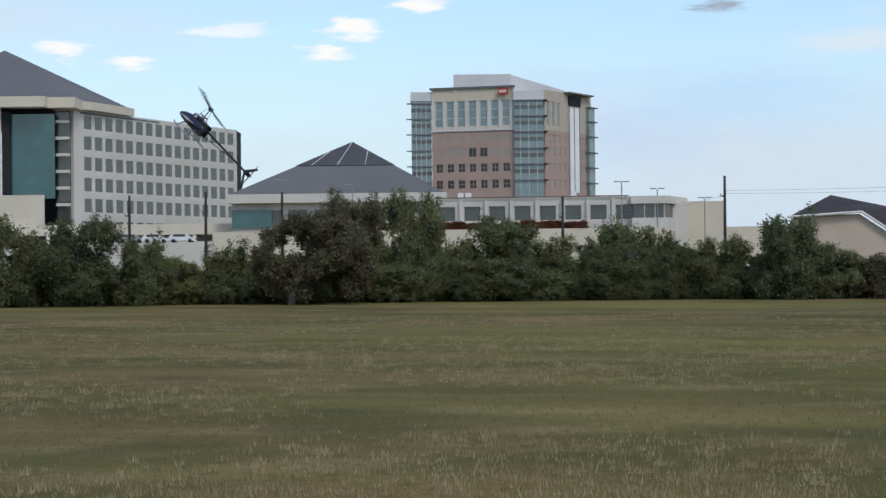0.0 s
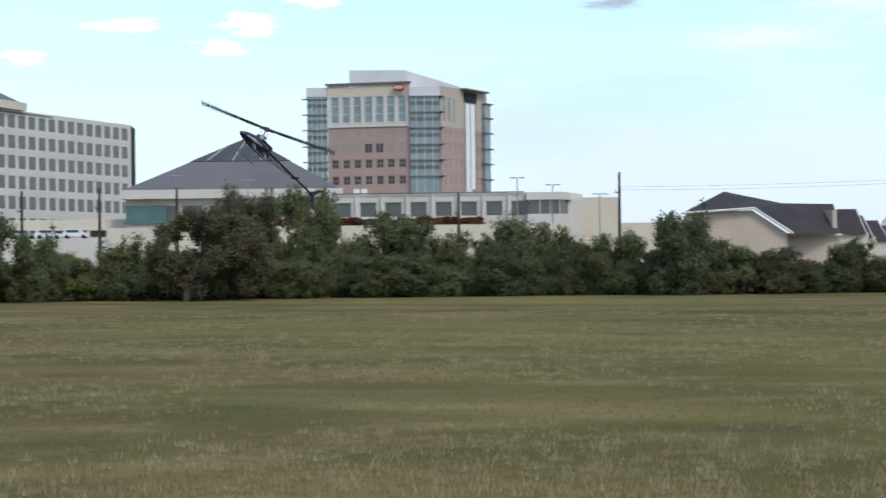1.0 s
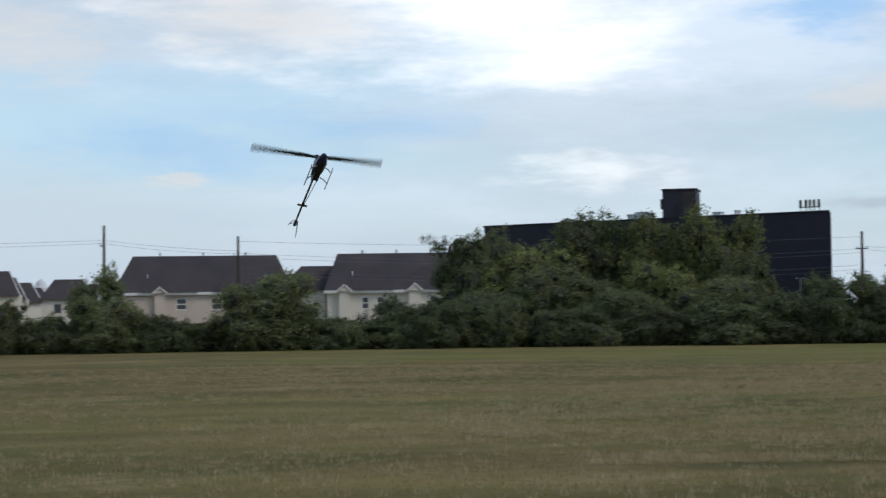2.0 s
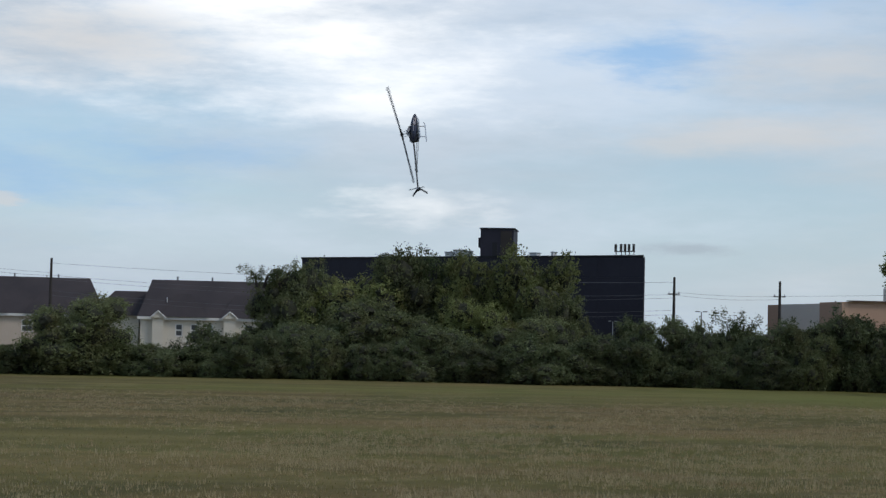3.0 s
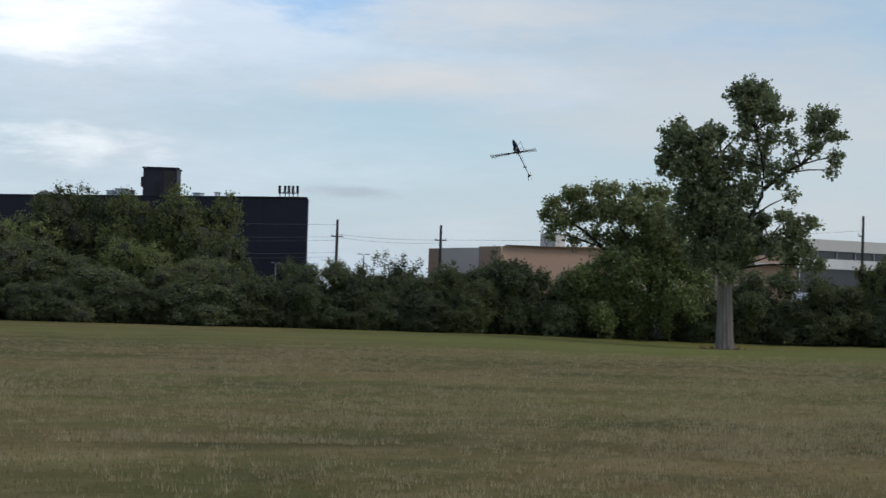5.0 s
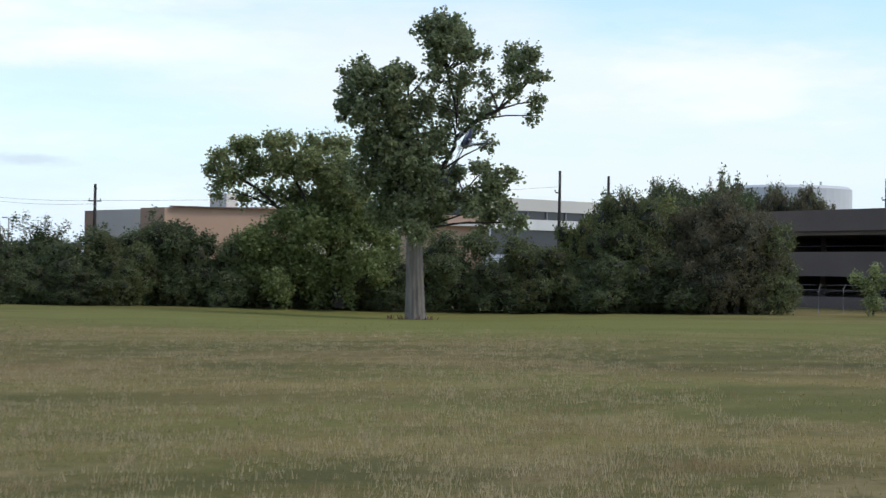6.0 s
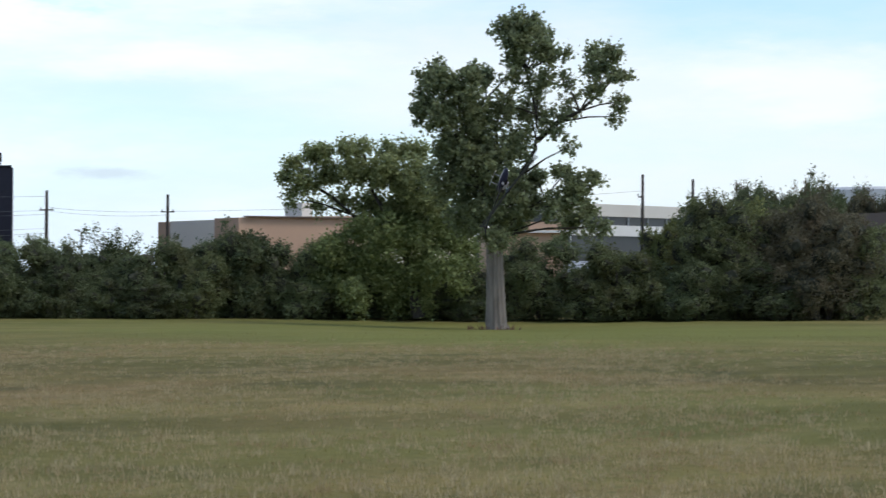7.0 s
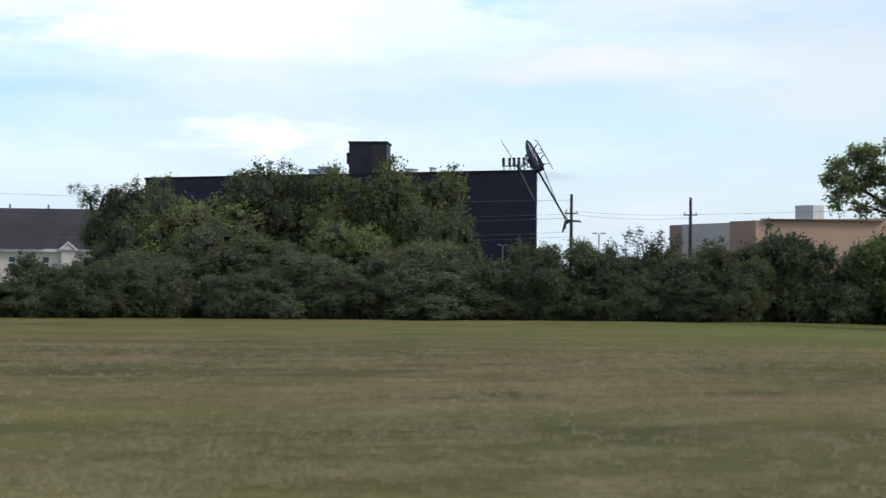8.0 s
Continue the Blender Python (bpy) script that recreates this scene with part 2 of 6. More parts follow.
M = dict(
    precast=mat("precast_concrete", (0.66, 0.62, 0.56), (0.57, 0.53, 0.47), 0.85, 0.15),
    precast_warm=mat("cream_stucco", (0.66, 0.59, 0.48), (0.57, 0.50, 0.40), 0.85, 0.12),
    beige=mat("beige_panel", (0.64, 0.555, 0.44), (0.57, 0.49, 0.38), 0.8, 0.1),
    # beige panel again, darkened in colour for the shaded flank
    flank=mat("beige_panel_shade_copy", (0.52, 0.44, 0.36), (0.46, 0.39, 0.32), 0.8, 0.1),
    # sun glint on the tower's glazed strip, painted as white
    glint=mat("sun_glint_white", (0.86, 0.85, 0.84), (0.78, 0.77, 0.77), 0.15, 0.2, bump=0.0, spec=0.8),
    tanlight=mat("grey_tan_stucco", (0.74, 0.66, 0.57), (0.66, 0.58, 0.50), 0.9, 0.3),
    redbrick=mat("red_brick", (0.45, 0.325, 0.28), (0.39, 0.275, 0.23), 0.85, 0.2, 6.0),
    whitepanel=mat("white_metal_panel", (0.66, 0.65, 0.64), (0.58, 0.57, 0.57), 0.5, 0.2),
    slate=mat("grey_metal_roof", (0.160, 0.158, 0.162), (0.126, 0.124, 0.128), 0.75, 0.1),
    shingle=mat("dark_shingle", (0.062, 0.050, 0.050), (0.034, 0.029, 0.031), 0.9, 0.3, 8.0),
    housebrick=mat("pale_house_brick", (0.58, 0.48, 0.39), (0.48, 0.39, 0.31), 0.9, 0.4, 9.0),
    siding=mat("cream_siding", (0.66, 0.60, 0.50), (0.58, 0.52, 0.43), 0.8, 0.4, 9.0),
    trim=mat("white_trim", (0.72, 0.70, 0.66), (0.62, 0.60, 0.56), 0.6, 0.8),
    glass=glass_mat("grey_green_glazing", (0.065, 0.077, 0.067)),
    glass_teal=glass_mat("teal_glazing", (0.03, 0.13, 0.13)),
    glass_blue=glass_mat("pale_blue_glazing", (0.22, 0.30, 0.31)),
    glass_dark=mat("black_glazing", (0.038, 0.036, 0.048), (0.027, 0.025, 0.034), 0.55, 0.3, 3.0, bump=0.0, spec=0.15),
    skylight=mat("grey_skylight_glass", (0.085, 0.085, 0.09), (0.06, 0.06, 0.065), 0.35, 0.3, 3.0, bump=0.0, spec=0.3),
    glass_low=glass_mat("dark_brown_glazing", (0.03, 0.03, 0.032), 0.3),
    # window reflections are put into this pale base colour
    glass_pale=mat("painted_reflection_glazing", (0.40, 0.34, 0.30), (0.32, 0.30, 0.28), 0.25, 0.4, 3.0, bump=0.0),
    # near-black for dark parts, and for shade put into the colour
    dark=mat("near_black_parts_and_shade", (0.02, 0.02, 0.022), (0.012, 0.012, 0.014), 0.8),
    garage=mat("brown_concrete", (0.180, 0.136, 0.114), (0.138, 0.104, 0.088), 0.9, 0.3, 6.0),
    orange=mat("terracotta_stucco", (0.52, 0.34, 0.235), (0.45, 0.29, 0.20), 0.9, 0.2),
    tan=mat("tan_stucco", (0.36, 0.33, 0.26), (0.30, 0.27, 0.22), 0.9, 0.2),
    wood=mat("weathered_pole_wood", (0.055, 0.045, 0.04), (0.035, 0.03, 0.026), 0.9, 1.0),
    steel=mat("galvanised_steel", (0.35, 0.36, 0.37), (0.28, 0.29, 0.30), 0.45, 2.0, metal=0.6),
    wire=mat("cable_grey", (0.15, 0.15, 0.16), None, 0.5),
    bark=mat("pale_furrowed_bark", (0.27, 0.225, 0.185), (0.12, 0.098, 0.08), 0.95, 1.6, 11.0, bump=1.0, stretch=(3, 3, 0.5)),
    twig=mat("dark_bark", (0.06, 0.05, 0.04), (0.035, 0.03, 0.025), 0.95, 1.5),
    # shade inside the bushes, put into a dark core colour
    inner=mat("inner_foliage_shade", (0.050, 0.050, 0.030), (0.030, 0.030, 0.018), 0.95, 2.0, 14.0, bump=0.6),
    litter=mat("reddish_dead_stems", (0.16, 0.07, 0.045), (0.09, 0.045, 0.03), 0.95, 3.0),
    soil=mat("bare_soil", (0.12, 0.09, 0.06), (0.08, 0.06, 0.04), 1.0, 2.0),
    white=mat("white_paint", (0.7, 0.7, 0.7), (0.6, 0.6, 0.6), 0.4),
    red=mat("red_sign", (0.5, 0.03, 0.02), (0.42, 0.03, 0.02), 0.5),
    leaf_g=leaf_mat("green_leaves", (0.124, 0.140, 0.062), (0.186, 0.208, 0.092), 0.35),
    leaf_d=leaf_mat("dark_green_leaves", (0.112, 0.134, 0.064), (0.166, 0.196, 0.094), 0.35),
    leaf_l=leaf_mat("light_green_leaves", (0.170, 0.190, 0.066), (0.250, 0.276, 0.098)),
    leaf_b=leaf_mat("brownish_leaves", (0.140, 0.125, 0.074), (0.200, 0.180, 0.106), 0.4),
    leaf_s=leaf_mat("sparse_olive_leaves", (0.035, 0.050, 0.020), (0.090, 0.115, 0.045)),
    leaf_t=leaf_mat("cottonwood_leaves", (0.160, 0.185, 0.096), (0.370, 0.415, 0.215), 0.6, 0.25),
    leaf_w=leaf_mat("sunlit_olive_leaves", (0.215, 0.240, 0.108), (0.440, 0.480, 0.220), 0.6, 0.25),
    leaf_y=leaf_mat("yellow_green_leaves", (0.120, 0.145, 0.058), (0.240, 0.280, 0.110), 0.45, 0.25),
    leaf_r=leaf_mat("red_shrub_leaves", (0.12, 0.04, 0.02), (0.26, 0.09, 0.04)),
    blade=leaf_mat("dry_grass_blades", (0.34, 0.28, 0.13), (0.66, 0.52, 0.31), 0.5),
    blade_green=leaf_mat("olive_grass_blades", (0.24, 0.22, 0.075), (0.40, 0.34, 0.13), 0.5),
    carbon=mat("carbon_fibre", (0.018, 0.018, 0.02), (0.012, 0.012, 0.013), 0.35, 8.0, 60.0, local=True, bump=0.05),
    canopy=mat("dark_blue_canopy_paint", (0.016, 0.020, 0.060), (0.009, 0.010, 0.024), 0.3, 6.0, 30.0, local=True, bump=0.0, spec=0.6),
    canopy_w=mat("pale_canopy_stripe", (0.45, 0.42, 0.45), (0.38, 0.34, 0.36), 0.3, 6.0, 30.0, local=True, bump=0.0),
    alu=mat("machined_aluminium", (0.45, 0.45, 0.47), (0.35, 0.35, 0.37), 0.35, 10.0, 60.0, metal=0.9, local=True, bump=0.0),
    rotor=mat("dark_rotor_blade", (0.05, 0.055, 0.06), (0.035, 0.04, 0.042), 0.4, 6.0, 40.0, local=True, bump=0.0),
)


def field_mat():
    m = bpy.data.materials.new("mown_field")
    m.use_nodes = True
    nt = m.node_tree
    N, K = nt.nodes.new, nt.links.new
    b = nt.nodes["Principled BSDF"]
    geo = N("ShaderNodeNewGeometry")

    def noise_at(scale, detail, stretch=(1, 1, 1), turn=0.0):
        mp = N("ShaderNodeMapping")
        mp.inputs["Scale"].default_value = stretch
        mp.inputs["Rotation"].default_value = (0, 0, radians(turn))
        K(geo.outputs["Position"], mp.inputs[0])
        n = N("ShaderNodeTexNoise")
        n.inputs["Scale"].default_value, n.inputs["Detail"].default_value = scale, detail
        K(mp.outputs[0], n.inputs["Vector"])
        return n.outputs[0]

    def blend(fac, c1, c2, lo, hi):
        mr = N("ShaderNodeMapRange")
        mr.inputs[1].default_value, mr.inputs[2].default_value = lo, hi
        K(fac, mr.inputs[0])
        mx = N("ShaderNodeMix")
        mx.data_type = "RGBA"
        K(mr.outputs[0], mx.inputs[0])
        for sock, c in ((mx.inputs[6], c1), (mx.inputs[7], c2)):
            if isinstance(c, tuple):
                sock.default_value = (*c, 1)
            else:
                K(c, sock)
        return mx.outputs[2]

    patch = blend(noise_at(0.13, 6), (0.128, 0.112, 0.033), (0.220, 0.152, 0.062), 0.42, 0.60)
    rows = blend(noise_at(0.55, 6, (0.7, 1.3, 1), 25), patch, (0.275, 0.205, 0.097), 0.50, 0.72)
    shade = blend(noise_at(0.42, 6, (0.8, 1.2, 1), 70), rows, (0.090, 0.082, 0.030), 0.52, 0.72)
    tuft = blend(noise_at(5.0, 6), shade, (0.085, 0.085, 0.028), 0.50, 0.80)
    straw = blend(noise_at(14.0, 4), tuft, (0.320, 0.255, 0.135), 0.60, 0.85)
    far = blend(noise_at(0.035, 3), straw, (0.185, 0.185, 0.046), 0.46, 0.78)
    # mowing swaths that run across the field
    flat = []
    for way in ((0.57, 0.82, 0), (0.033, -0.023, 0)):
        dot = N("ShaderNodeVectorMath")
        dot.operation = "DOT_PRODUCT"
        K(geo.outputs["Position"], dot.inputs[0])
        dot.inputs[1].default_value = way
        flat.append(dot.outputs["Value"])
    lay = N("ShaderNodeCombineXYZ")
    K(flat[0], lay.inputs[0])
    K(flat[1], lay.inputs[1])
    swath = N("ShaderNodeTexNoise")
    swath.inputs["Scale"].default_value, swath.inputs["Detail"].default_value = 0.30, 4
    K(lay.outputs[0], swath.inputs["Vector"])
    tone = N("ShaderNodeMapRange")
    tone.inputs[1].default_value, tone.inputs[2].default_value = 0.34, 0.66
    tone.inputs[3].default_value, tone.inputs[4].default_value = 0.72, 1.12
    K(swath.outputs[0], tone.inputs[0])
    band = N("ShaderNodeHueSaturation")
    K(tone.outputs[0], band.inputs["Value"])
    K(far, band.inputs["Color"])
    far = band.outputs[0]
    dist = N("ShaderNodeVectorMath")
    dist.operation = "DISTANCE"
    K(geo.outputs["Position"], dist.inputs[0])
    dist.inputs[1].default_value = (62, 52, 0)
    rough_edge = N("ShaderNodeMath")
    rough_edge.operation = "MULTIPLY_ADD"
    K(noise_at(0.12, 5), rough_edge.inputs[0])
    rough_edge.inputs[1].default_value = 26.0
    K(dist.outputs["Value"], rough_edge.inputs[2])
    green = blend(rough_edge.outputs[0], (0.175, 0.180, 0.046), far, 22.0, 44.0)
    mixed = N("ShaderNodeMix")
    mixed.data_type = "RGBA"
    mixed.inputs[0].default_value = 0.72
    K(far, mixed.inputs[6])
    K(green, mixed.inputs[7])
    far = mixed.outputs[2]
    K(far, b.inputs["Base Color"])
    b.inputs["Roughness"].default_value = 0.95
    b.inputs["Specular IOR Level"].default_value = 0.1
    bp = N("ShaderNodeBump")
    bp.inputs["Strength"].default_value, bp.inputs["Distance"].default_value = 0.8, 0.06
    K(noise_at(9.0, 6), bp.inputs["Height"])
    K(bp.outputs[0], b.inputs["Normal"])
    return m


M["field"] = field_mat()

# ---------------------------------------------------------------- mesh helpers


def to_mesh(name, bm):
    me = bpy.data.meshes.new(name)
    bm.to_mesh(me)
    bm.free()
    return me


def part(name, bm, material, parent, label="", at=(0, 0, 0), turn=0.0):
    me = to_mesh(name, bm) if isinstance(bm, bmesh.types.BMesh) else bm
    if material and not me.materials:
        me.materials.append(material)
    ob = new(name, me)
    ob.parent = parent
    ob.location = at
    ob.rotation_euler = (0, 0, radians(turn))
    if label:
        ob["label"] = label
    return ob


def thing(name, at, label, category, group="", kind="", turn=0.0):
    ob = new(name)
    ob.empty_display_size = 0.2
    ob.location = at
    ob.rotation_euler = (0, 0, radians(turn))
    return tagged(ob, label, category, group, kind)


def box(bm, x0, x1, y0, y1, z0, z1, m=None, index=0):
    vs = [Vector((x, y, z)) for z in (z0, z1) for x, y in ((x0, y0), (x1, y0), (x1, y1), (x0, y1))]
    if m is not None:
        vs = [m @ v for v in vs]
    v = [bm.verts.new(p) for p in vs]
    for f in ((3, 2, 1, 0), (4, 5, 6, 7), (0, 1, 5, 4), (1, 2, 6, 5), (2, 3, 7, 6), (3, 0, 4, 7)):
        bm.faces.new([v[i] for i in f]).material_index = index
    return bm


def boxes(*rows, m=None):
    bm = bmesh.new()
    for r in rows:
        box(bm, *r, m=m)
    return bm


def tube(bm, pts, radii, sides=8):
    """A tapered tube through points."""
    rings = []
    for i, p in enumerate(pts):
        p = Vector(p)
        a, b = Vector(pts[max(i - 1, 0)]), Vector(pts[min(i + 1, len(pts) - 1)])
        q = (b - a).normalized().to_track_quat("Z", "Y")
        rings.append([bm.verts.new(p + q @ Vector((math.cos(k * math.tau / sides) * radii[i], math.sin(k * math.tau / sides) * radii[i], 0))) for k in range(sides)])
    for r, s in zip(rings, rings[1:]):
        for k in range(sides):
            bm.faces.new((r[k], r[(k + 1) % sides], s[(k + 1) % sides], s[k]))
    bm.faces.new(rings[0][::-1])
    bm.faces.new(rings[-1])
    return bm


def solid(points, faces):
    bm = bmesh.new()
    v = [bm.verts.new(p) for p in points]
    for f in faces:
        bm.faces.new([v[i] for i in f])
    bmesh.ops.recalc_face_normals(bm, faces=bm.faces)
    return bm


def prism(plan, z0, z1):
    """An upright solid over a plan polygon."""
    n = len(plan)
    return solid([(x, y, z0) for x, y in plan] + [(x, y, z1) for x, y in plan], [tuple(range(n)), tuple(range(n, 2 * n))] + [(i, (i + 1) % n, n + (i + 1) % n, n + i) for i in range(n)])


def polar(az, d, z=0.0):
    a = radians(az)
    return Vector((math.sin(a) * d, math.cos(a) * d, z))


def window_mesh(w, h, glass, frame_m, mull=1, transom=0, fw=0.07):
    """A frame and its pane, centred, facing -y."""
    pane = box(bmesh.new(), -w / 2 + 0.01, w / 2 - 0.01, -0.02, 0.02, -h / 2 + 0.01, h / 2 - 0.01)
    bm = bmesh.new()
    for x0, x1, z0, z1 in [(-w / 2, -w / 2 + fw, -h / 2, h / 2), (w / 2 - fw, w / 2, -h / 2, h / 2), (-w / 2 + fw, w / 2 - fw, -h / 2, -h / 2 + fw), (-w / 2 + fw, w / 2 - fw, h / 2 - fw, h / 2)]:
        box(bm, x0, x1, -0.07, -0.024, z0, z1)
    bmesh.ops.remove_doubles(bm, verts=bm.verts, dist=0.001)
    bars = []
    for i in range(1, mull + 1):
        x = -w / 2 + w * i / (mull + 1)
        bars.append((x - fw / 2, x + fw / 2, -h / 2 + fw, h / 2 - fw, -0.065))
    for i in range(1, transom + 1):
        z = -h / 2 + h * i / (transom + 1)
        bars.append((-w / 2 + fw, w / 2 - fw, z - fw / 2, z + fw / 2, -0.06))
    bars = [to_mesh("glazing_bar", box(bmesh.new(), x0, x1, y, -0.024, z0, z1)) for x0, x1, z0, z1, y in bars]
    for me in bars:
        me.materials.append(frame_m)
    made = to_mesh("window", bm), to_mesh("pane", pane)
    made[0].materials.append(frame_m)
    made[1].materials.append(glass)
    return (*made, *bars)


def facade(parent, a, b, z0, z1, cols, rows, wall_m, pane, thick=0.5, inset=0.25, label=""):
    """A wall from plan point a to b (left to right seen from outside) with real openings; cols, rows: spans of the openings along it and
    in height. pane(w, h) gives the mesh that fills one, or None."""
    a, b = Vector(a), Vector(b)
    run = (b - a).length
    turn = math.degrees(math.atan2(b.y - a.y, b.x - a.x))
    bm = bmesh.new()
    z = z0
    for r0, r1 in rows:
        if r0 > z:
            box(bm, 0, run, 0, thick, z, r0)
        x = 0.0
        for c0, c1 in cols:
            if c0 > x:
                box(bm, x, c0, 0, thick, r0, r1)
            x = c1
        if x < run:
            box(bm, x, run, 0, thick, r0, r1)
        z = r1
    if z < z1:
        box(bm, 0, run, 0, thick, z, z1)
    wall = part("wall", bm, wall_m, parent, label, (a.x, a.y, 0), turn)
    made = {}
    q = Matrix.Rotation(radians(turn), 3, "Z")
    for r0, r1 in rows:
        for c0, c1 in cols:
            key = (round(c1 - c0, 2), round(r1 - r0, 2))
            if pane is None:
                continue
            if key not in made:
                made[key] = pane(c1 - c0, r1 - r0)
            p = q @ Vector(((c0 + c1) / 2, inset, 0))
            win = part("window", made[key][0], None, parent, "", (a.x + p.x, a.y + p.y, (r0 + r1) / 2), turn)
            part("pane", made[key][1], None, win)
            for bar in made[key][2:]:
                part("glazing_bar", bar, None, win)
    return wall


def spans(start, pitch, size, count):
    return [(start + i * pitch, start + i * pitch + size) for i in range(count)]


# ---------------------------------------------------------------- ground
TREE_AT = (67.8, 56.1)


def ground_z(x, y):
    return -0.37 * math.exp(-((x - TREE_AT[0]) ** 2 + (y - TREE_AT[1]) ** 2) / 7.5 ** 2)


def build_ground():
    bm = bmesh.new()
    radii = [0.0] + [4 * 1.11 ** i for i in range(67)]
    sectors = 240
    rings = [[bm.verts.new((0, 0, 0))]]
    for r in radii[1:]:
        rings.append([bm.verts.new((r * math.sin(k * math.tau / sectors), r * math.cos(k * math.tau / sectors),
                                    ground_z(r * math.sin(k * math.tau / sectors), r * math.cos(k * math.tau / sectors)))) for k in range(sectors)])
    for k in range(sectors):
        bm.faces.new((rings[0][0], rings[1][(k + 1) % sectors], rings[1][k]))
    for p, q in zip(rings[1:], rings[2:]):
        for k in range(sectors):
            bm.faces.new((p[k], p[(k + 1) % sectors], q[(k + 1) % sectors], q[k]))
    me = to_mesh("ground", bm)
    me.materials.append(M["field"])
    tagged(new("ground", me), "mown olive and straw coloured grass field, wide and flat", "field", kind="structure")


build_ground()

# ---------------------------------------------------------------- white office block with a hipped roof


def office_block():
    base = Vector((-65.0, 349.0, 0))
    t = thing("office_building", base, "cream office block with square windows and grey hipped roof", "building")
    rows = [(10.0, 10.8)] + [(z, z + 2.5) for z in (12.3, 16.0, 19.7, 23.4, 27.1)]
    sq = lambda w, h: window_mesh(w, h, M["glass"], M["precast"], 0, 0)
    # long side that runs away, and the broad side
    facade(t, (0, 0), (23.0, 56.0), 0, 30.4, spans(3.4, 3.55, 2.55, 16), rows, M["precast"], sq, 0.6, 0.12)
    facade(t, (-52.0, -13.0), (-11.2, -7.2), 0, 30.6, spans(0.9, 3.72, 2.6, 11), rows[1:], M["precast"], sq, 0.6, 0.12)
    # the end walls carry their shade as a near-black colour
    part("wall", boxes((0, 0.6, 0, 44, 0, 30.4), m=Matrix.Translation((23.0, 56.0, 0)) @ Matrix.Rotation(radians(90), 4, "Z")), M["dark"], t, "end wall coloured dark for shade")
    part("end_wall", boxes((22.5, 23.1, 56.4, 63.5, 0, 30.2)), M["dark"], t, "narrow end wall coloured dark for shade")
    # glass corner
    part("curtain_wall", boxes((-9.9, -2.3, -5.3, -5.0, 14.5, 29.2)), M["glass_teal"], t, "tall teal glass corner")
    for x in (-7.4, -4.2):
        part("mullion", boxes((x - 0.05, x + 0.05, -5.38, -5.3, 14.5, 29.2)), M["glass_teal"], t)
    # recess shade drawn as a solid near-black pier
    part("pier", boxes((-11.2, -9.9, -6.6, -4.4, 0, 29.6)), M["dark"], t, "solid pier coloured dark for recess shade")
    part("return_wall", boxes((-2.3, -0.1, -3.4, -3.0, 0, 29.6)), M["glass"], t, "dark glazed return")
    for i in range(6):
        part("balcony", boxes((-2.3, 0.0, -4.3, -3.1, 13.2 + 2.9 * i, 13.7 + 2.9 * i)), M["precast"], t)
    part("cornice", boxes((-52.0, -3.2, -9.2, -5.0, 30.2, 32.0), (-3.2, 1.5, -6.6, 2.0, 30.2, 32.0)), M["precast_warm"], t, "broad pale cornice")
    part("cornice", solid([(-3.2, -6.4, 30.45), (3.0, 3.0, 30.45), (8.0, 18.0, 30.45), (2.0, 18.0, 30.45), (-3.2, -6.4, 31.9), (3.0, 3.0, 31.9), (8.0, 18.0, 31.9), (2.0, 18.0, 31.9)],
         [(0, 1, 2, 3), (4, 5, 6, 7), (0, 1, 5, 4), (1, 2, 6, 5), (2, 3, 7, 6), (3, 0, 4, 7)]), M["precast_warm"], t)
    apex = (-16.4, 20.1, 43.2)
    part("roof", solid([(-30.0, -8, 31.9), (-2.6, -5.6, 31.9), (7.0, 18.5, 32.0), (-28, 46, 31.9), apex], [(0, 1, 4), (1, 2, 4), (2, 3, 4), (3, 0, 4), (3, 2, 1, 0)]), M["slate"], t, "grey metal hipped roof")
    part("roof_deck", solid([(1, 2, 29.8), (22.6, 55.5, 29.8), (-16, 70, 29.8), (-30, 20, 29.8), (1, 2, 30.1), (22.6, 55.5, 30.1), (-16, 70, 30.1), (-30, 20, 30.1)],
         [(0, 1, 2, 3), (4, 5, 6, 7), (0, 1, 5, 4), (1, 2, 6, 5), (2, 3, 7, 6), (3, 0, 4, 7)]), M["slate"], t)
    # company sign: plain bars
    for i in range(14):
        x = -22.5 + i * 0.62
        y = -13.25 + (x + 52) * 0.142
        part("sign_letter", boxes((x, x + 0.42, y - 0.2, y, 29.05, 29.85 if i in (0, 4) else 29.62)), M["white"], t, "white sign letter bar")
    part("sign_mark", boxes((-24.9, -23.6, -9.75, -9.5, 29.0, 30.15)), M["white"], t, "white square sign mark")
    # podium
    pod = thing("parking_podium", (-75.0, 330.0, 0), "pale concrete parking podium with open dark deck", "parking deck")
    part("wall", boxes((-40, 8.5, 0, 0.6, 9.5, 14.6)), M["precast_warm"], pod)
    part("wall", boxes((-40, 60, -6, -5.4, 7.6, 9.3)), M["precast_warm"], pod)
    part("wall", boxes((-40, 8.5, -5.4, -4.9, 9.3, 10.4)), M["precast_warm"], pod)
    part("deck", boxes((-40, 60, -5.4, 18, 6.2, 6.5)), M["precast"], pod)
    part("upper_deck", boxes((9.0, 60, -5.4, -0.5, 8.7, 9.0)), M["precast"], pod)
    part("wall", boxes((8.5, 60, -0.4, 0.2, 6.5, 9.5)), M["precast_warm"], pod)
    part("wall", boxes((-40, 60, -6.2, -5.6, 0, 6.2)), M["precast_warm"], pod)
    part("lower_deck", boxes((-40, 60, -13, -6.2, 0, 6.2)), M["precast"], pod)
    # dark sheet set in the opening to stand for the deck's shade
    part("recess", boxes((-40, 20, -3, -2.8, 6.5, 7.6)), M["dark"], pod)
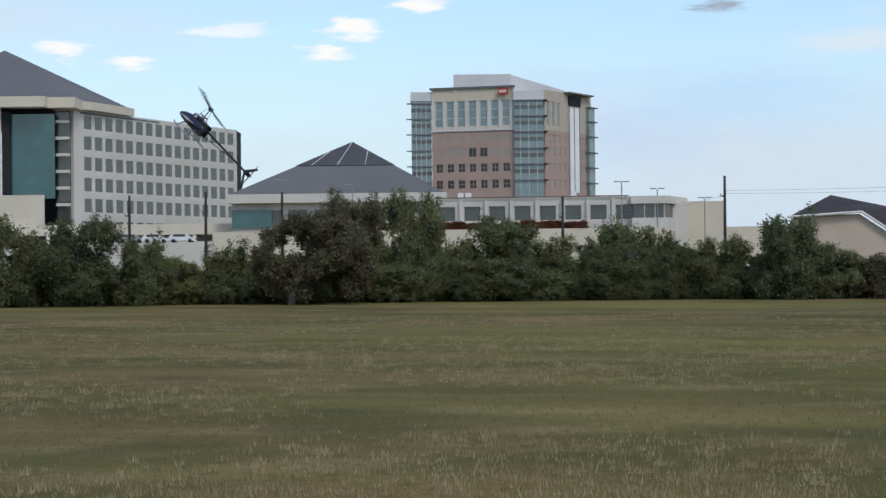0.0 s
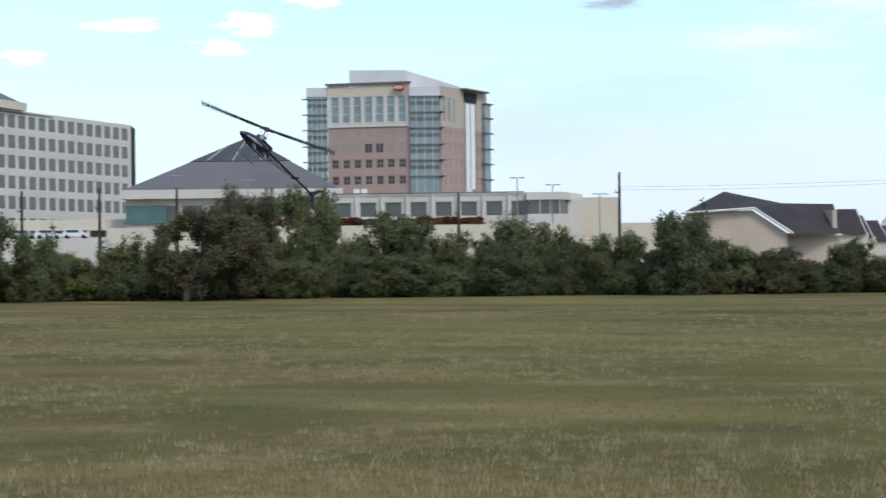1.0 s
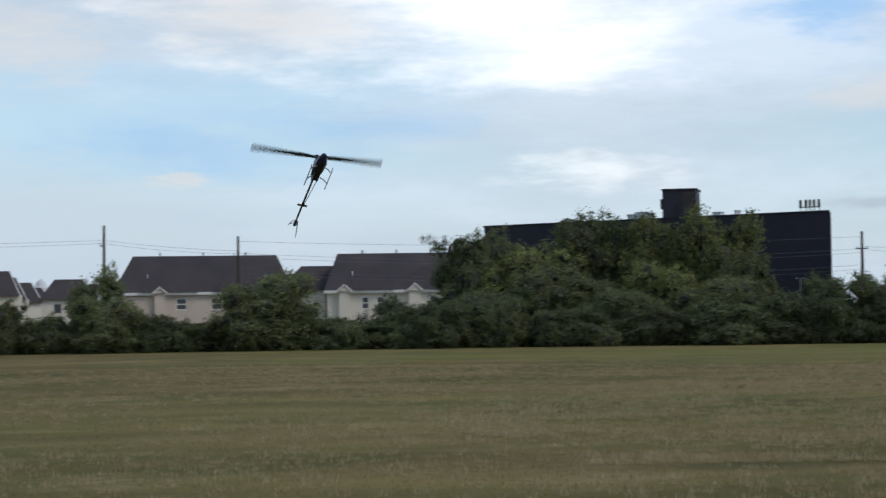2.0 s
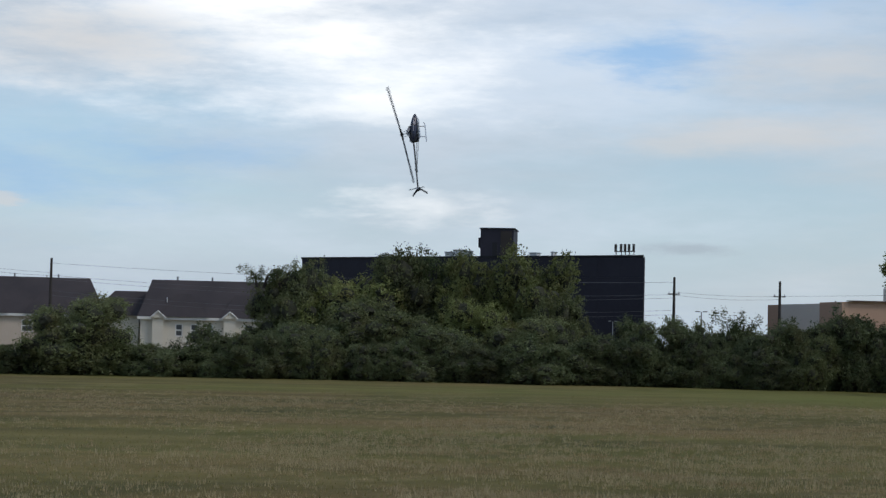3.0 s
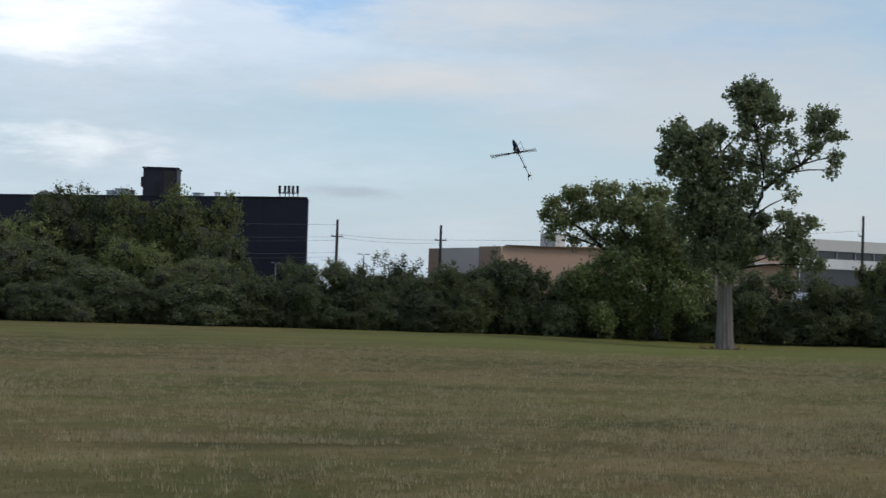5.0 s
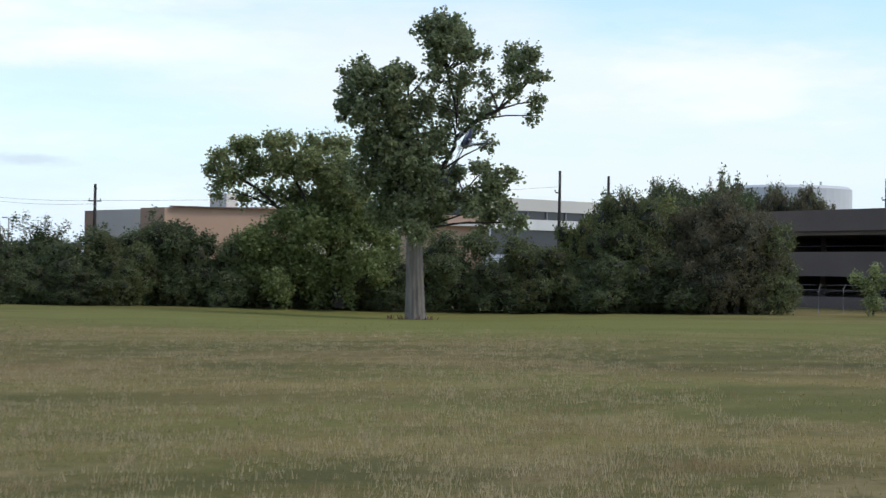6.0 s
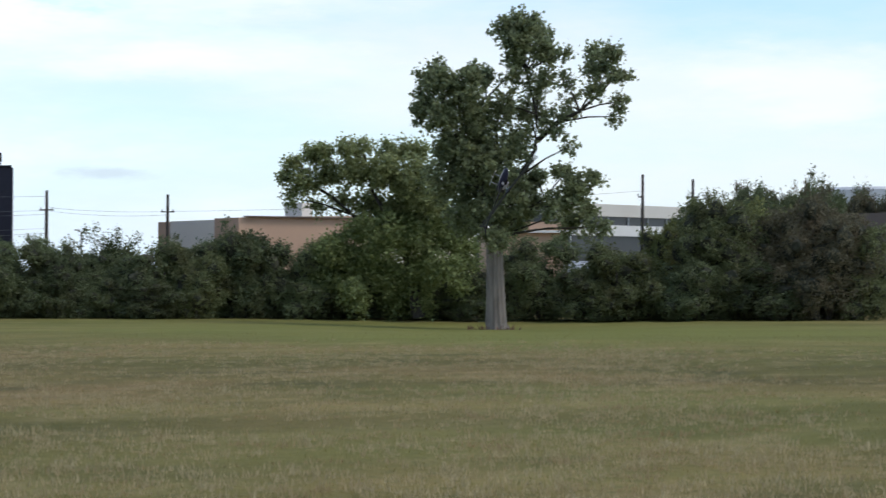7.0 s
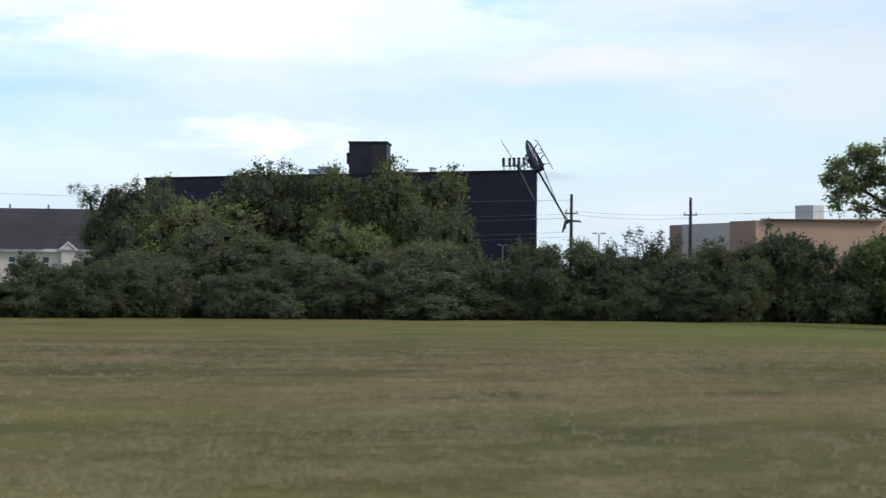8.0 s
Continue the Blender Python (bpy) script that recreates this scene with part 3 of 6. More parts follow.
    for i in range(12):
        part("column", boxes((-38 + 8 * i, -37.4 + 8 * i, -5.9, -5.5, 6.2, 7.6)), M["precast"], pod)


office_block()


def car(x, y, z, turn, paint, label):
    t = thing("car", (x, y, z), label, "car", "parked cars", turn=turn)
    bm = bmesh.new()
    prof = [(-2.2, 0.35), (2.2, 0.35), (2.2, 0.75), (1.3, 0.95), (0.6, 1.5), (-1.5, 1.5), (-2.1, 0.95)]
    rings = [[bm.verts.new((px, s * 0.85 * (0.85 if pz > 1.2 else 1.0), pz)) for px, pz in prof] for s in (-1, 1)]
    bm.faces.new(rings[0])
    bm.faces.new(rings[1][::-1])
    for k in range(7):
        bm.faces.new((rings[0][k], rings[1][k], rings[1][(k + 1) % 7], rings[0][(k + 1) % 7]))
    bmesh.ops.recalc_face_normals(bm, faces=bm.faces)
    part("body", bm, paint, t)
    for s in (-1, 1):
        part("side_window", boxes((-1.4, 0.6, s * 0.80 - 0.02, s * 0.80 + 0.02, 1.0, 1.4)), M["glass_low"], t)
        for px in (-1.35, 1.35):
            bm = bmesh.new()
            tube(bm, [(px, s * 0.70, 0.33), (px, s * 0.88, 0.33)], [0.33, 0.33], 14)
            part("wheel", bm, M["dark"], t)


for px, turn, paint, label in ((-47.6, 4, "white", "white car parked on the deck"), (-43.2, -3, "white", "white car parked on the deck"), (-51.5, 2, "steel", "grey car parked on the deck")):
    car(px + 1.0, 320.6, 6.2, turn, M[paint], label)


def pyramid_hall():
    t = thing("pavilion", (-17.0, 322.0, 0), "low pale pavilion under a wide grey pyramid roof with glazed top", "building")
    e, z = 17.2, 13.9
    a = (2.0, 10.0, 22.9)
    cor = [(-e, -4, z), (e, -4, z), (e, 26, z), (-e, 26, z)]
    part("roof", solid(cor + [a], [(0, 1, 4), (1, 2, 4), (2, 3, 4), (3, 0, 4), (3, 2, 1, 0)]), M["slate"], t, "grey standing seam pyramid roof")
    k = 0.47
    low = [Vector(a).lerp(Vector(p), k) + Vector((0, -0.12 if p[1] < 0 else 0, 0.1)) for p in cor[:2]]
    part("skylight", solid([low[0], low[1], Vector(a) + Vector((0, -0.1, 0.12)), low[0] + Vector((0, 0.2, -0.3)), low[1] + Vector((0, 0.2, -0.3))], [(0, 1, 2), (3, 4, 2), (0, 1, 4, 3)]), M["skylight"], t, "dark glass panels at the top")
    for s in (0.16, 0.42, 0.70):
        p, q = low[0].lerp(low[1], s), low[0].lerp(Vector(a), 0.62) if s < 0.3 else (Vector(a) if s < 0.5 else low[1].lerp(Vector(a), 0.62))
        bm = bmesh.new()
        tube(bm, [p + Vector((0, -0.08, 0.05)), q + Vector((0, -0.08, 0.1))], [0.07, 0.07], 6)
        part("glazing_bar", bm, M["whitepanel"], t)
    part("fascia", boxes((-e - 0.5, e + 0.5, -4.5, 26.5, 12.4, 13.85)), M["precast"], t, "pale deep fascia")
    sq = lambda w, h: window_mesh(w, h, M["glass"], M["precast"], 1, 0)
    facade(t, (-17.0, -2.5), (17.0, -2.5), 0, 12.4, spans(0.6, 4.2, 3.2, 8), [(8.4, 11.4)], M["precast"], sq)
    part("window_band", boxes((-17.0, -10.5, -3.0, -2.7, 8.4, 11.4)), M["glass_teal"], t)


pyramid_hall()


def terrace_block():
    t = thing("low_office", (0.0, 300.0, 0), "long low cream office wing with large square windows", "building")
    sq = lambda w, h: window_mesh(w, h, M["glass"], M["precast"], 0, 0)
    facade(t, (-1.0, 3.5), (29.0, 0.5), 0, 12.25, spans(0.4, 3.86, 2.55, 8), [(8.75, 11.0)], M["precast"], sq, 0.6, 0.4)
    for i in range(9):
        part("pier", boxes((-0.30 + i * 3.86 - 1.0, 0.25 + i * 3.86 - 1.0, 3.0 - i * 0.385, 3.6 - i * 0.385, 7.8, 11.9)), M["precast"], t)
    # glazed corner
    part("parapet", prism([(28.4, -1.7), (34.0, -1.9), (38.4, 9.9), (28.4, 12)], 11.05, 12.2), M["precast"], t)
    part("parapet", boxes((-1.0, 29.0, 4.0, 12, 11.9, 12.25)), M["precast"], t)
    part("glazing", prism([(28.8, -1.2), (33.6, -1.4), (37.8, 9.9), (28.8, 11)], 8.9, 11.05), M["glass"], t, "grey-green glazed corner")
    part("spandrel", prism([(28.6, -1.6), (33.9, -1.8), (38.2, 9.9), (28.6, 11)], 6.6, 8.9), M["precast"], t)
    for x in (30.4, 32.0, 33.4):
        part("glazing_bar", boxes((x, x + 0.14, -1.5, -1.38, 8.9, 11.05)), M["precast"], t)
    part("coping", boxes((-1.0, 28.3, 0.4, 0.5, 12.25, 12.42), m=Matrix.Translation((0, 2.6, 0)) @ Matrix.Rotation(radians(-5.7), 4, "Z")), M["garage"], t, "brown metal coping")
    part("stair_tower", boxes((37.6, 43.8, 7.0, 14.0, 0, 11.6)), M["precast_warm"], t, "blank cream stair tower")
    part("link_wall", boxes((34.4, 37.6, 3.0, 12.0, 0, 11.3)), M["precast"], t)
    part("side_wing", boxes((43.8, 56.0, 8.0, 16.0, 0, 7.6)), M["precast_warm"], t)
    part("retaining_wall", boxes((-34.0, 34.0, -8.0, -7.2, 0, 7.3)), M["precast_warm"], t, "cream retaining wall below the planting")
    for x in (2.4, 3.6, 20.0):
        part("roof_unit", boxes((x, x + 0.9, 8.0, 9.0, 12.3, 13.3)), M["whitepanel"], t)


terrace_block()


def brick_tower():
    t = thing("office_tower", (0.0, 480.0, 0), "brick and beige office tower with glazed corner bays", "building")
    tall = lambda w, h: window_mesh(w, h, M["glass_blue"], M["whitepanel"], 0, 2, 0.12)
    A, Bp = (-2.4, 4.0), (17.5, -2.0)
    low = lambda w, h: window_mesh(w, h, M["glass_low"], M["redbrick"], 1, 1, 0.1)
    dim = lambda w, h: window_mesh(w, h, M["glass_pale"], M["redbrick"], 1, 0, 0.1)
    facade(t, A, Bp, 0, 27.8, spans(1.0, 2.82, 1.75, 7), [(20.9, 23.0), (24.9, 27.0)], M["redbrick"], low, 0.6, 0.2)
    facade(t, A, Bp, 27.8, 31.3, spans(1.0, 2.82, 1.75, 3) + spans(15.1, 2.82, 1.75, 2), [(28.7, 30.8)], M["redbrick"], dim, 0.6, 0.1)
    facade(t, A, Bp, 31.3, 34.9, spans(1.0, 2.82, 1.75, 7), [(32.2, 33.9)], M["redbrick"], dim, 0.6, 0.1)
    facade(t, A, Bp, 35.3, 45.2, spans(0.9, 2.82, 1.8, 7), [(36.0, 42.3)], M["beige"], tall, 0.6, 0.3)
    d = (Vector(Bp) - Vector(A)).normalized()
    m = Matrix.Translation((A[0], A[1], 0)) @ Matrix.Rotation(math.atan2(d.y, d.x), 4, "Z")
    for x in (9.46, 12.28):
        part("dark_window", boxes((x, x + 1.75, -0.06, -0.004, 28.7, 30.8), m=m), M["glass_low"], t, "dark window between brick piers")
        part("glazing_bar", boxes((x + 0.82, x + 0.93, -0.12, -0.06, 28.7, 30.8), m=m), M["redbrick"], t)
    part("string_course", boxes((-0.1, 20.8, -0.3, 0.6, 34.9, 35.3), m=m), M["whitepanel"], t, "white stone string course")
    for i in range(8):
        part("pilaster", boxes((0.10 + 2.82 * i, 0.72 + 2.82 * i, -0.18, 0.0, 35.3, 42.5), m=m), M["whitepanel"], t)
    part("parapet", boxes((-0.4, 21.0, -0.5, 0.6, 45.2, 45.7), m=m), M["slate"], t)
    # corner bays
    part("corner_bay", boxes((-7.4, -2.5, 4.4, 12.0, 0, 42.6)), M["glass_blue"], t, "pale blue glazed corner bay")
    part("corner_bay", boxes((17.5, 24.6, -2.8, 6.0, 0, 41.8)), M["glass_blue"], t, "pale blue glazed corner bay")
    part("bay_top", boxes((-7.6, -2.4, 4.2, 12.2, 42.6, 44.8)), M["whitepanel"], t)
    part("bay_top", boxes((17.3, 24.8, -3.0, 6.2, 41.8, 44.3)), M["whitepanel"], t)
    for z in (22.5, 26.4, 30.2, 34.2, 38.0, 41.8):
        part("bay_fin", boxes((-8.6, -2.4, 4.0, 4.6, z, z + 0.28)), M["slate"], t)
        part("bay_fin", boxes((17.2, 25.6, -3.3, -2.7, z, z + 0.28)), M["slate"], t)
        part("bay_fin", boxes((24.6, 25.4, -3.3, 6.0, z, z + 0.28)), M["slate"], t)
    for x in (19.0, 21.0, 23.0):
        part("bay_mullion", boxes((x - 0.06, x + 0.06, -2.9, -2.78, 0, 41.8)), M["whitepanel"], t)
    for x in (-6.2, -5.0, -3.8):
        part("bay_mullion", boxes((x - 0.05, x + 0.05, 4.28, 4.4, 0, 42.6)), M["whitepanel"], t)
    for z in (24.4, 28.3, 32.2, 36.1, 39.9):
        part("bay_transom", boxes((-7.4, -2.5, 4.30, 4.4, z, z + 0.9)), M["glass"], t)
        part("bay_transom", boxes((17.5, 24.6, -2.88, -2.8, z, z + 0.9)), M["glass"], t)
    # flank
    C, D = (24.9, -1.5), (37.9, 21.7)
    facade(t, C, D, 0, 34.9, spans(1.5, 2.9, 1.6, 4) + spans(20.0, 2.7, 1.6, 2), [(20.9, 23.0), (24.9, 27.0), (28.6, 30.9), (32.0, 33.9)], M["redbrick"], dim, 0.6, 0.15)
    facade(t, C, D, 34.9, 44.6, spans(1.2, 2.9, 1.6, 3), [(36.0, 42.0)], M["flank"], tall, 0.6, 0.3)
    d = (Vector(D) - Vector(C)).normalized()
    m = Matrix.Translation((C[0], C[1], 0)) @ Matrix.Rotation(math.atan2(d.y, d.x), 4, "Z")
    # glint on the flank glass, put into a white colour
    part("flank_glazing", boxes((13.4, 19.0, -0.3, 0.0, 20.0, 41.2), m=m), M["glint"], t, "glazed strip painted white for sun glint")
    for x in (13.2, 16.0, 19.0):
        part("flank_mullion", boxes((x, x + 0.14, -0.42, -0.3, 20.0, 41.6), m=m), M["slate"], t)
    part("flank_canopy", boxes((11.0, 25.0, -1.6, 0.4, 44.4, 44.8), m=m), M["slate"], t)
    # the loggia's shade, drawn as a dark plate on the wall
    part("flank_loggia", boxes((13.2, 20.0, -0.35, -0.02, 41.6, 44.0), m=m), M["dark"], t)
    part("corner_bay", boxes((23.6, 26.9, -0.9, 4.0, 0, 41.6), m=m), M["glass_blue"], t, "far glazed corner bay")
    for z in (22.5, 26.4, 30.2, 34.2, 38.0, 41.6):
        part("bay_fin", boxes((23.4, 27.8, -1.4, 4.2, z, z + 0.28), m=m), M["slate"], t)
    part("penthouse", boxes((3.0, 17.0, 2.0, 3.0, 44.5, 48.8)), M["whitepanel"], t, "white roof plant screen")
    part("penthouse", solid([(17.0, 2.0, 44.0), (31.0, 18.0, 43.0), (20, 26, 44), (4, 12, 44), (17.0, 2.0, 48.6), (31.0, 18.0, 46.0), (20, 26, 47), (4, 12, 48.6)],
         [(0, 1, 2, 3), (4, 5, 6, 7), (0, 1, 5, 4), (1, 2, 6, 5), (2, 3, 7, 6), (3, 0, 4, 7)]), M["whitepanel"], t)
    # solid block, near-black in place of unlit rooms
    part("core", boxes((-2.0, 24.0, 5.0, 30.0, 0, 44.0)), M["dark"], t, "solid core coloured dark for unlit rooms")
    m = Matrix.Translation((13.7, -1.7, 0)) @ Matrix.Rotation(radians(-16.8), 4, "Z")
    part("sign", boxes((0, 2.6, -0.3, 0.0, 43.5, 45.0), m=m), M["red"], t, "red sign panel")
    for x in (0.35, 1.0, 1.7):
        part("sign_letter", boxes((x, x + 0.5, -0.4, -0.3, 43.9, 44.6), m=m), M["white"], t, "white letter bar")


brick_tower()


# ---------------------------------------------------------------- houses
def gable_house_row():
    """The pale gabled house and the roofs of the row behind it."""
    t = thing("gabled_house", (36.5, 181.5, 0), "pale brick house with brown hipped roof, gable to the field", "house")
    part("wall", solid([(-4.6, 0, 0), (4.8, -1, 0), (4.8, -1, 4.0), (1.6, -0.7, 6.15), (-4.0, 0, 6.05), (-4.6, 0, 5.6), (-4.6, 0.5, 0), (4.8, -0.5, 0), (4.8, -0.5, 4.0), (1.6, -0.2, 6.15), (-4.0, 0.5, 6.05), (-4.6, 0.5, 5.6)],
         [(0, 1, 2, 3, 4, 5), (6, 7, 8, 9, 10, 11), (0, 1, 7, 6), (1, 2, 8, 7), (2, 3, 9, 8), (3, 4, 10, 9), (4, 5, 11, 10), (5, 0, 6, 11)]), M["housebrick"], t)
    part("wall", boxes((4.8, 10.2, 1.4, 2.0, 0, 4.0)), M["housebrick"], t)
    part("wall", boxes((9.8, 10.2, 2.0, 12.0, 0, 6.2)), M["housebrick"], t)
    part("roof", solid([(-5.0, -0.5, 5.9), (1.8, -1.1, 6.3), (5.2, -1.5, 3.9), (10.3, 1.0, 3.9), (11.4, 8.0, 6.9), (5.5, 8.5, 7.0), (1.2, 10.5, 8.3), (-1.0, 12.0, 7.0), (5.5, 4, 6.9)],
         [(0, 1, 6), (1, 2, 8), (1, 8, 6), (2, 3, 8), (3, 4, 8), (8, 4, 5), (8, 5, 6), (0, 6, 7)]), M["shingle"], t, "brown shingle roof")
    bm = bmesh.new()
    tube(bm, [(-5.0, -0.62, 5.95), (1.7, -1.2, 6.33), (5.2, -1.62, 3.95)], [0.13] * 3, 6)
    part("bargeboard", bm, M["trim"], t, "white bargeboard")
    part("gutter", boxes((5.0, 10.4, 0.85, 1.0, 3.75, 3.95)), M["trim"], t)
    for k, (x, y, h, w) in enumerate([(50.3, 192.0, 6.5, 3.4), (56.0, 212.0, 6.3, 4.4), (64.0, 236.0, 6.2, 5.5), (72.5, 262.0, 6.0, 6.0)]):
        g = thing("row_house", (x, y, 0), "pale row house with brown gabled roof end", "house", "row houses")
        part("wall", boxes((-w / 2, w / 2, 0, 6, 0, h - 2.4)), M["siding"], g)
        part("roof", solid([(-w * 0.75, -0.4, h - 2.5), (w * 0.42, -0.4, h - 2.5), (w * 0.28, 2.0, h), (-w * 0.75, 2.0, h), (-w * 0.75, 6.4, h - 2.5), (w * 0.42, 6.4, h - 2.5)],
             [(0, 1, 2, 3), (3, 2, 5, 4), (1, 5, 2), (0, 3, 4)]), M["shingle"], g, "brown shingle roof")
        bm = bmesh.new()
        tube(bm, [(w * 0.42, -0.45, h - 2.5), (w * 0.29, 2.0, h + 0.02)], [0.06, 0.06], 6)
        part("bargeboard", bm, M["trim"], g)
    g = thing("row_house", (65.5, 222.0, 0), "small pale house with dark hipped roof", "house", "row houses", turn=-17)
    part("wall", boxes((-3.0, 3.0, 0, 6, 0, 3.9)), M["siding"], g)
    part("window", boxes((-1.6, -0.8, -0.05, -0.004, 2.4, 3.4)), M["glass_low"], g)
    part("roof", solid([(-3.4, -0.4, 3.9), (3.4, -0.4, 3.9), (3.4, 6.4, 3.9), (-3.4, 6.4, 3.9), (-1.6, 3, 6.3), (1.6, 3, 6.3)], [(0, 1, 5, 4), (1, 2, 5), (2, 3, 4, 5), (3, 0, 4), (3, 2, 1, 0)]), M["shingle"], g, "dark shingle roof")
    d = thing("domed_cupola", (113.5, 404.4, 0), "small white domed cupola over the roofs", "cupola")
    bm = bmesh.new()
    tube(bm, [(0, 0, 5), (0, 0, 8.3), (0, 0, 8.7), (0, 0, 9.4), (0, 0, 9.9), (0, 0, 10.2)], [1.5, 1.5, 1.2, 1.0, 0.5, 0.1], 14)
    part("dome", bm, M["whitepanel"], d)
    part("drum", boxes((-2.2, 2.2, -2.2, 2.2, 0, 7.4)), M["siding"], d)


gable_house_row()


def long_house(at, turn, run, eave, ridge, wall_m, label, gables, wins, z_ridge_in=(1.6, 1.2), depth=11.0):
    t = thing("house", at, label, "house", turn=turn)
    sq = lambda w, h: window_mesh(w, h, M["glass_low"], M["trim"], 0, 1, 0.1)
    facade(t, (0, 0), (run, 0), 0, eave, wins, [(eave - 1.75, eave - 0.55)], wall_m, sq, 0.3, 0.15)
    part("wall", boxes((0, 0.3, 0.3, depth, 0, eave), (run - 0.3, run, 0.3, depth, 0, eave), (0.3, run - 0.3, depth - 0.3, depth, 0, eave)), wall_m, t)
    o, y = 0.3, depth / 2
    a, b = z_ridge_in
    part("roof", solid([(-o, -o, eave), (run + o, -o, eave), (run + o, depth + o, eave), (-o, depth + o, eave), (a, y, ridge), (run - b, y, ridge)],
         [(0, 1, 5, 4), (1, 2, 5), (2, 3, 4, 5), (3, 0, 4), (3, 2, 1, 0)]), M["shingle"], t, "dark shingle hipped roof")
    part("fascia", boxes((-o, run + o, -o - 0.08, -o - 0.003, eave - 0.22, eave + 0.04)), M["trim"], t, "white fascia")
    for x, w in gables:
        h = w * 0.42
        part("gable", solid([(x - w / 2, -0.75, eave - 0.05), (x + w / 2, -0.75, eave - 0.05), (x, -0.75, eave + h), (x - w / 2, 2.4, eave - 0.05), (x + w / 2, 2.4, eave - 0.05), (x, 2.4, eave + h)],
             [(0, 1, 2), (3, 4, 5), (0, 1, 4, 3), (1, 2, 5, 4), (2, 0, 3, 5)]), wall_m, t, "small pedimented gable")
        bm = bmesh.new()
        tube(bm, [(x - w / 2 - 0.1, -0.8, eave - 0.05), (x, -0.8, eave + h + 0.06), (x + w / 2 + 0.1, -0.8, eave - 0.05)], [0.09] * 3, 6)
        part("gable_trim", bm, M["trim"], t, "white gable trim")
        part("gable_wall", boxes((x - w / 2 + 0.1, x + w / 2 - 0.1, -0.55, 0.0, 0, eave - 0.06)), wall_m, t)
    # lower hips that step out of the long roof
    for x, w in ((run * 0.30, run * 0.34), (run * 0.70, run * 0.30)):
        h = eave + (ridge - eave) * 0.62
        part("cross_hip", solid([(x - w / 2, -o - 0.25, eave + 0.05), (x + w / 2, -o - 0.25, eave + 0.05), (x + w * 0.14, 1.9, h), (x - w * 0.14, 1.9, h), (x - w / 2, 4.2, eave + 0.05), (x + w / 2, 4.2, eave + 0.05), (x, 4.2, h)],
             [(0, 1, 2, 3), (1, 5, 6, 2), (0, 3, 6, 4), (2, 6, 3), (0, 4, 5, 1), (4, 6, 5)]), M["shingle"], t, "dark shingle lower hip")
    for i in range(3):
        x = run * (0.25 + 0.25 * i)
        bm = bmesh.new()
        tube(bm, [(x, y + 0.3, ridge - 0.5), (x, y + 0.3, ridge + 0.35)], [0.09, 0.09], 8)
        part("vent_pipe", bm, M["steel"], t)
    bm = bmesh.new()
    tube(bm, [(run * 0.18, 2.0, eave + 1.0), (run * 0.18, 2.0, eave + 1.9)], [0.05, 0.05], 6)
    part("roof_vent", bm, M["white"], t)
    return t


long_house((61.0, 190.5, 0), -20, 17.5, 4.15, 8.0, M["housebrick"], "two storey pale brick house with long dark hipped roof", [(4.4, 1.2)], [(6.0, 7.1), (9.5, 10.6), (13.0, 14.0)])
long_house((74.8, 169.5, 0), -25, 13.2, 3.95, 7.6, M["siding"], "cream sided house with dark hipped roof and small gables", [(1.6, 1.2), (8.2, 1.3)], [(3.2, 3.9), (4.6, 5.3), (6.0, 6.7), (9.6, 10.4)], (0.9, 1.6))
w = thing("house", (72.9, 175.5, 0), "cream house wing with dark roof beside the gables", "house", turn=-25)
part("wall", boxes((0, 4.0, 0, 8, 0, 4.2)), M["siding"], w)
part("roof", solid([(-0.5, -0.5, 4.1), (5.0, -0.5, 4.1), (5.0, 8.5, 4.1), (-0.5, 8.5, 4.1), (1.6, 3.0, 6.5), (5.0, 3.0, 6.5)], [(0, 1, 5, 4), (1, 2, 5), (2, 3, 4, 5), (3, 0, 4), (3, 2, 1, 0)]), M["shingle"], w, "dark shingle roof")


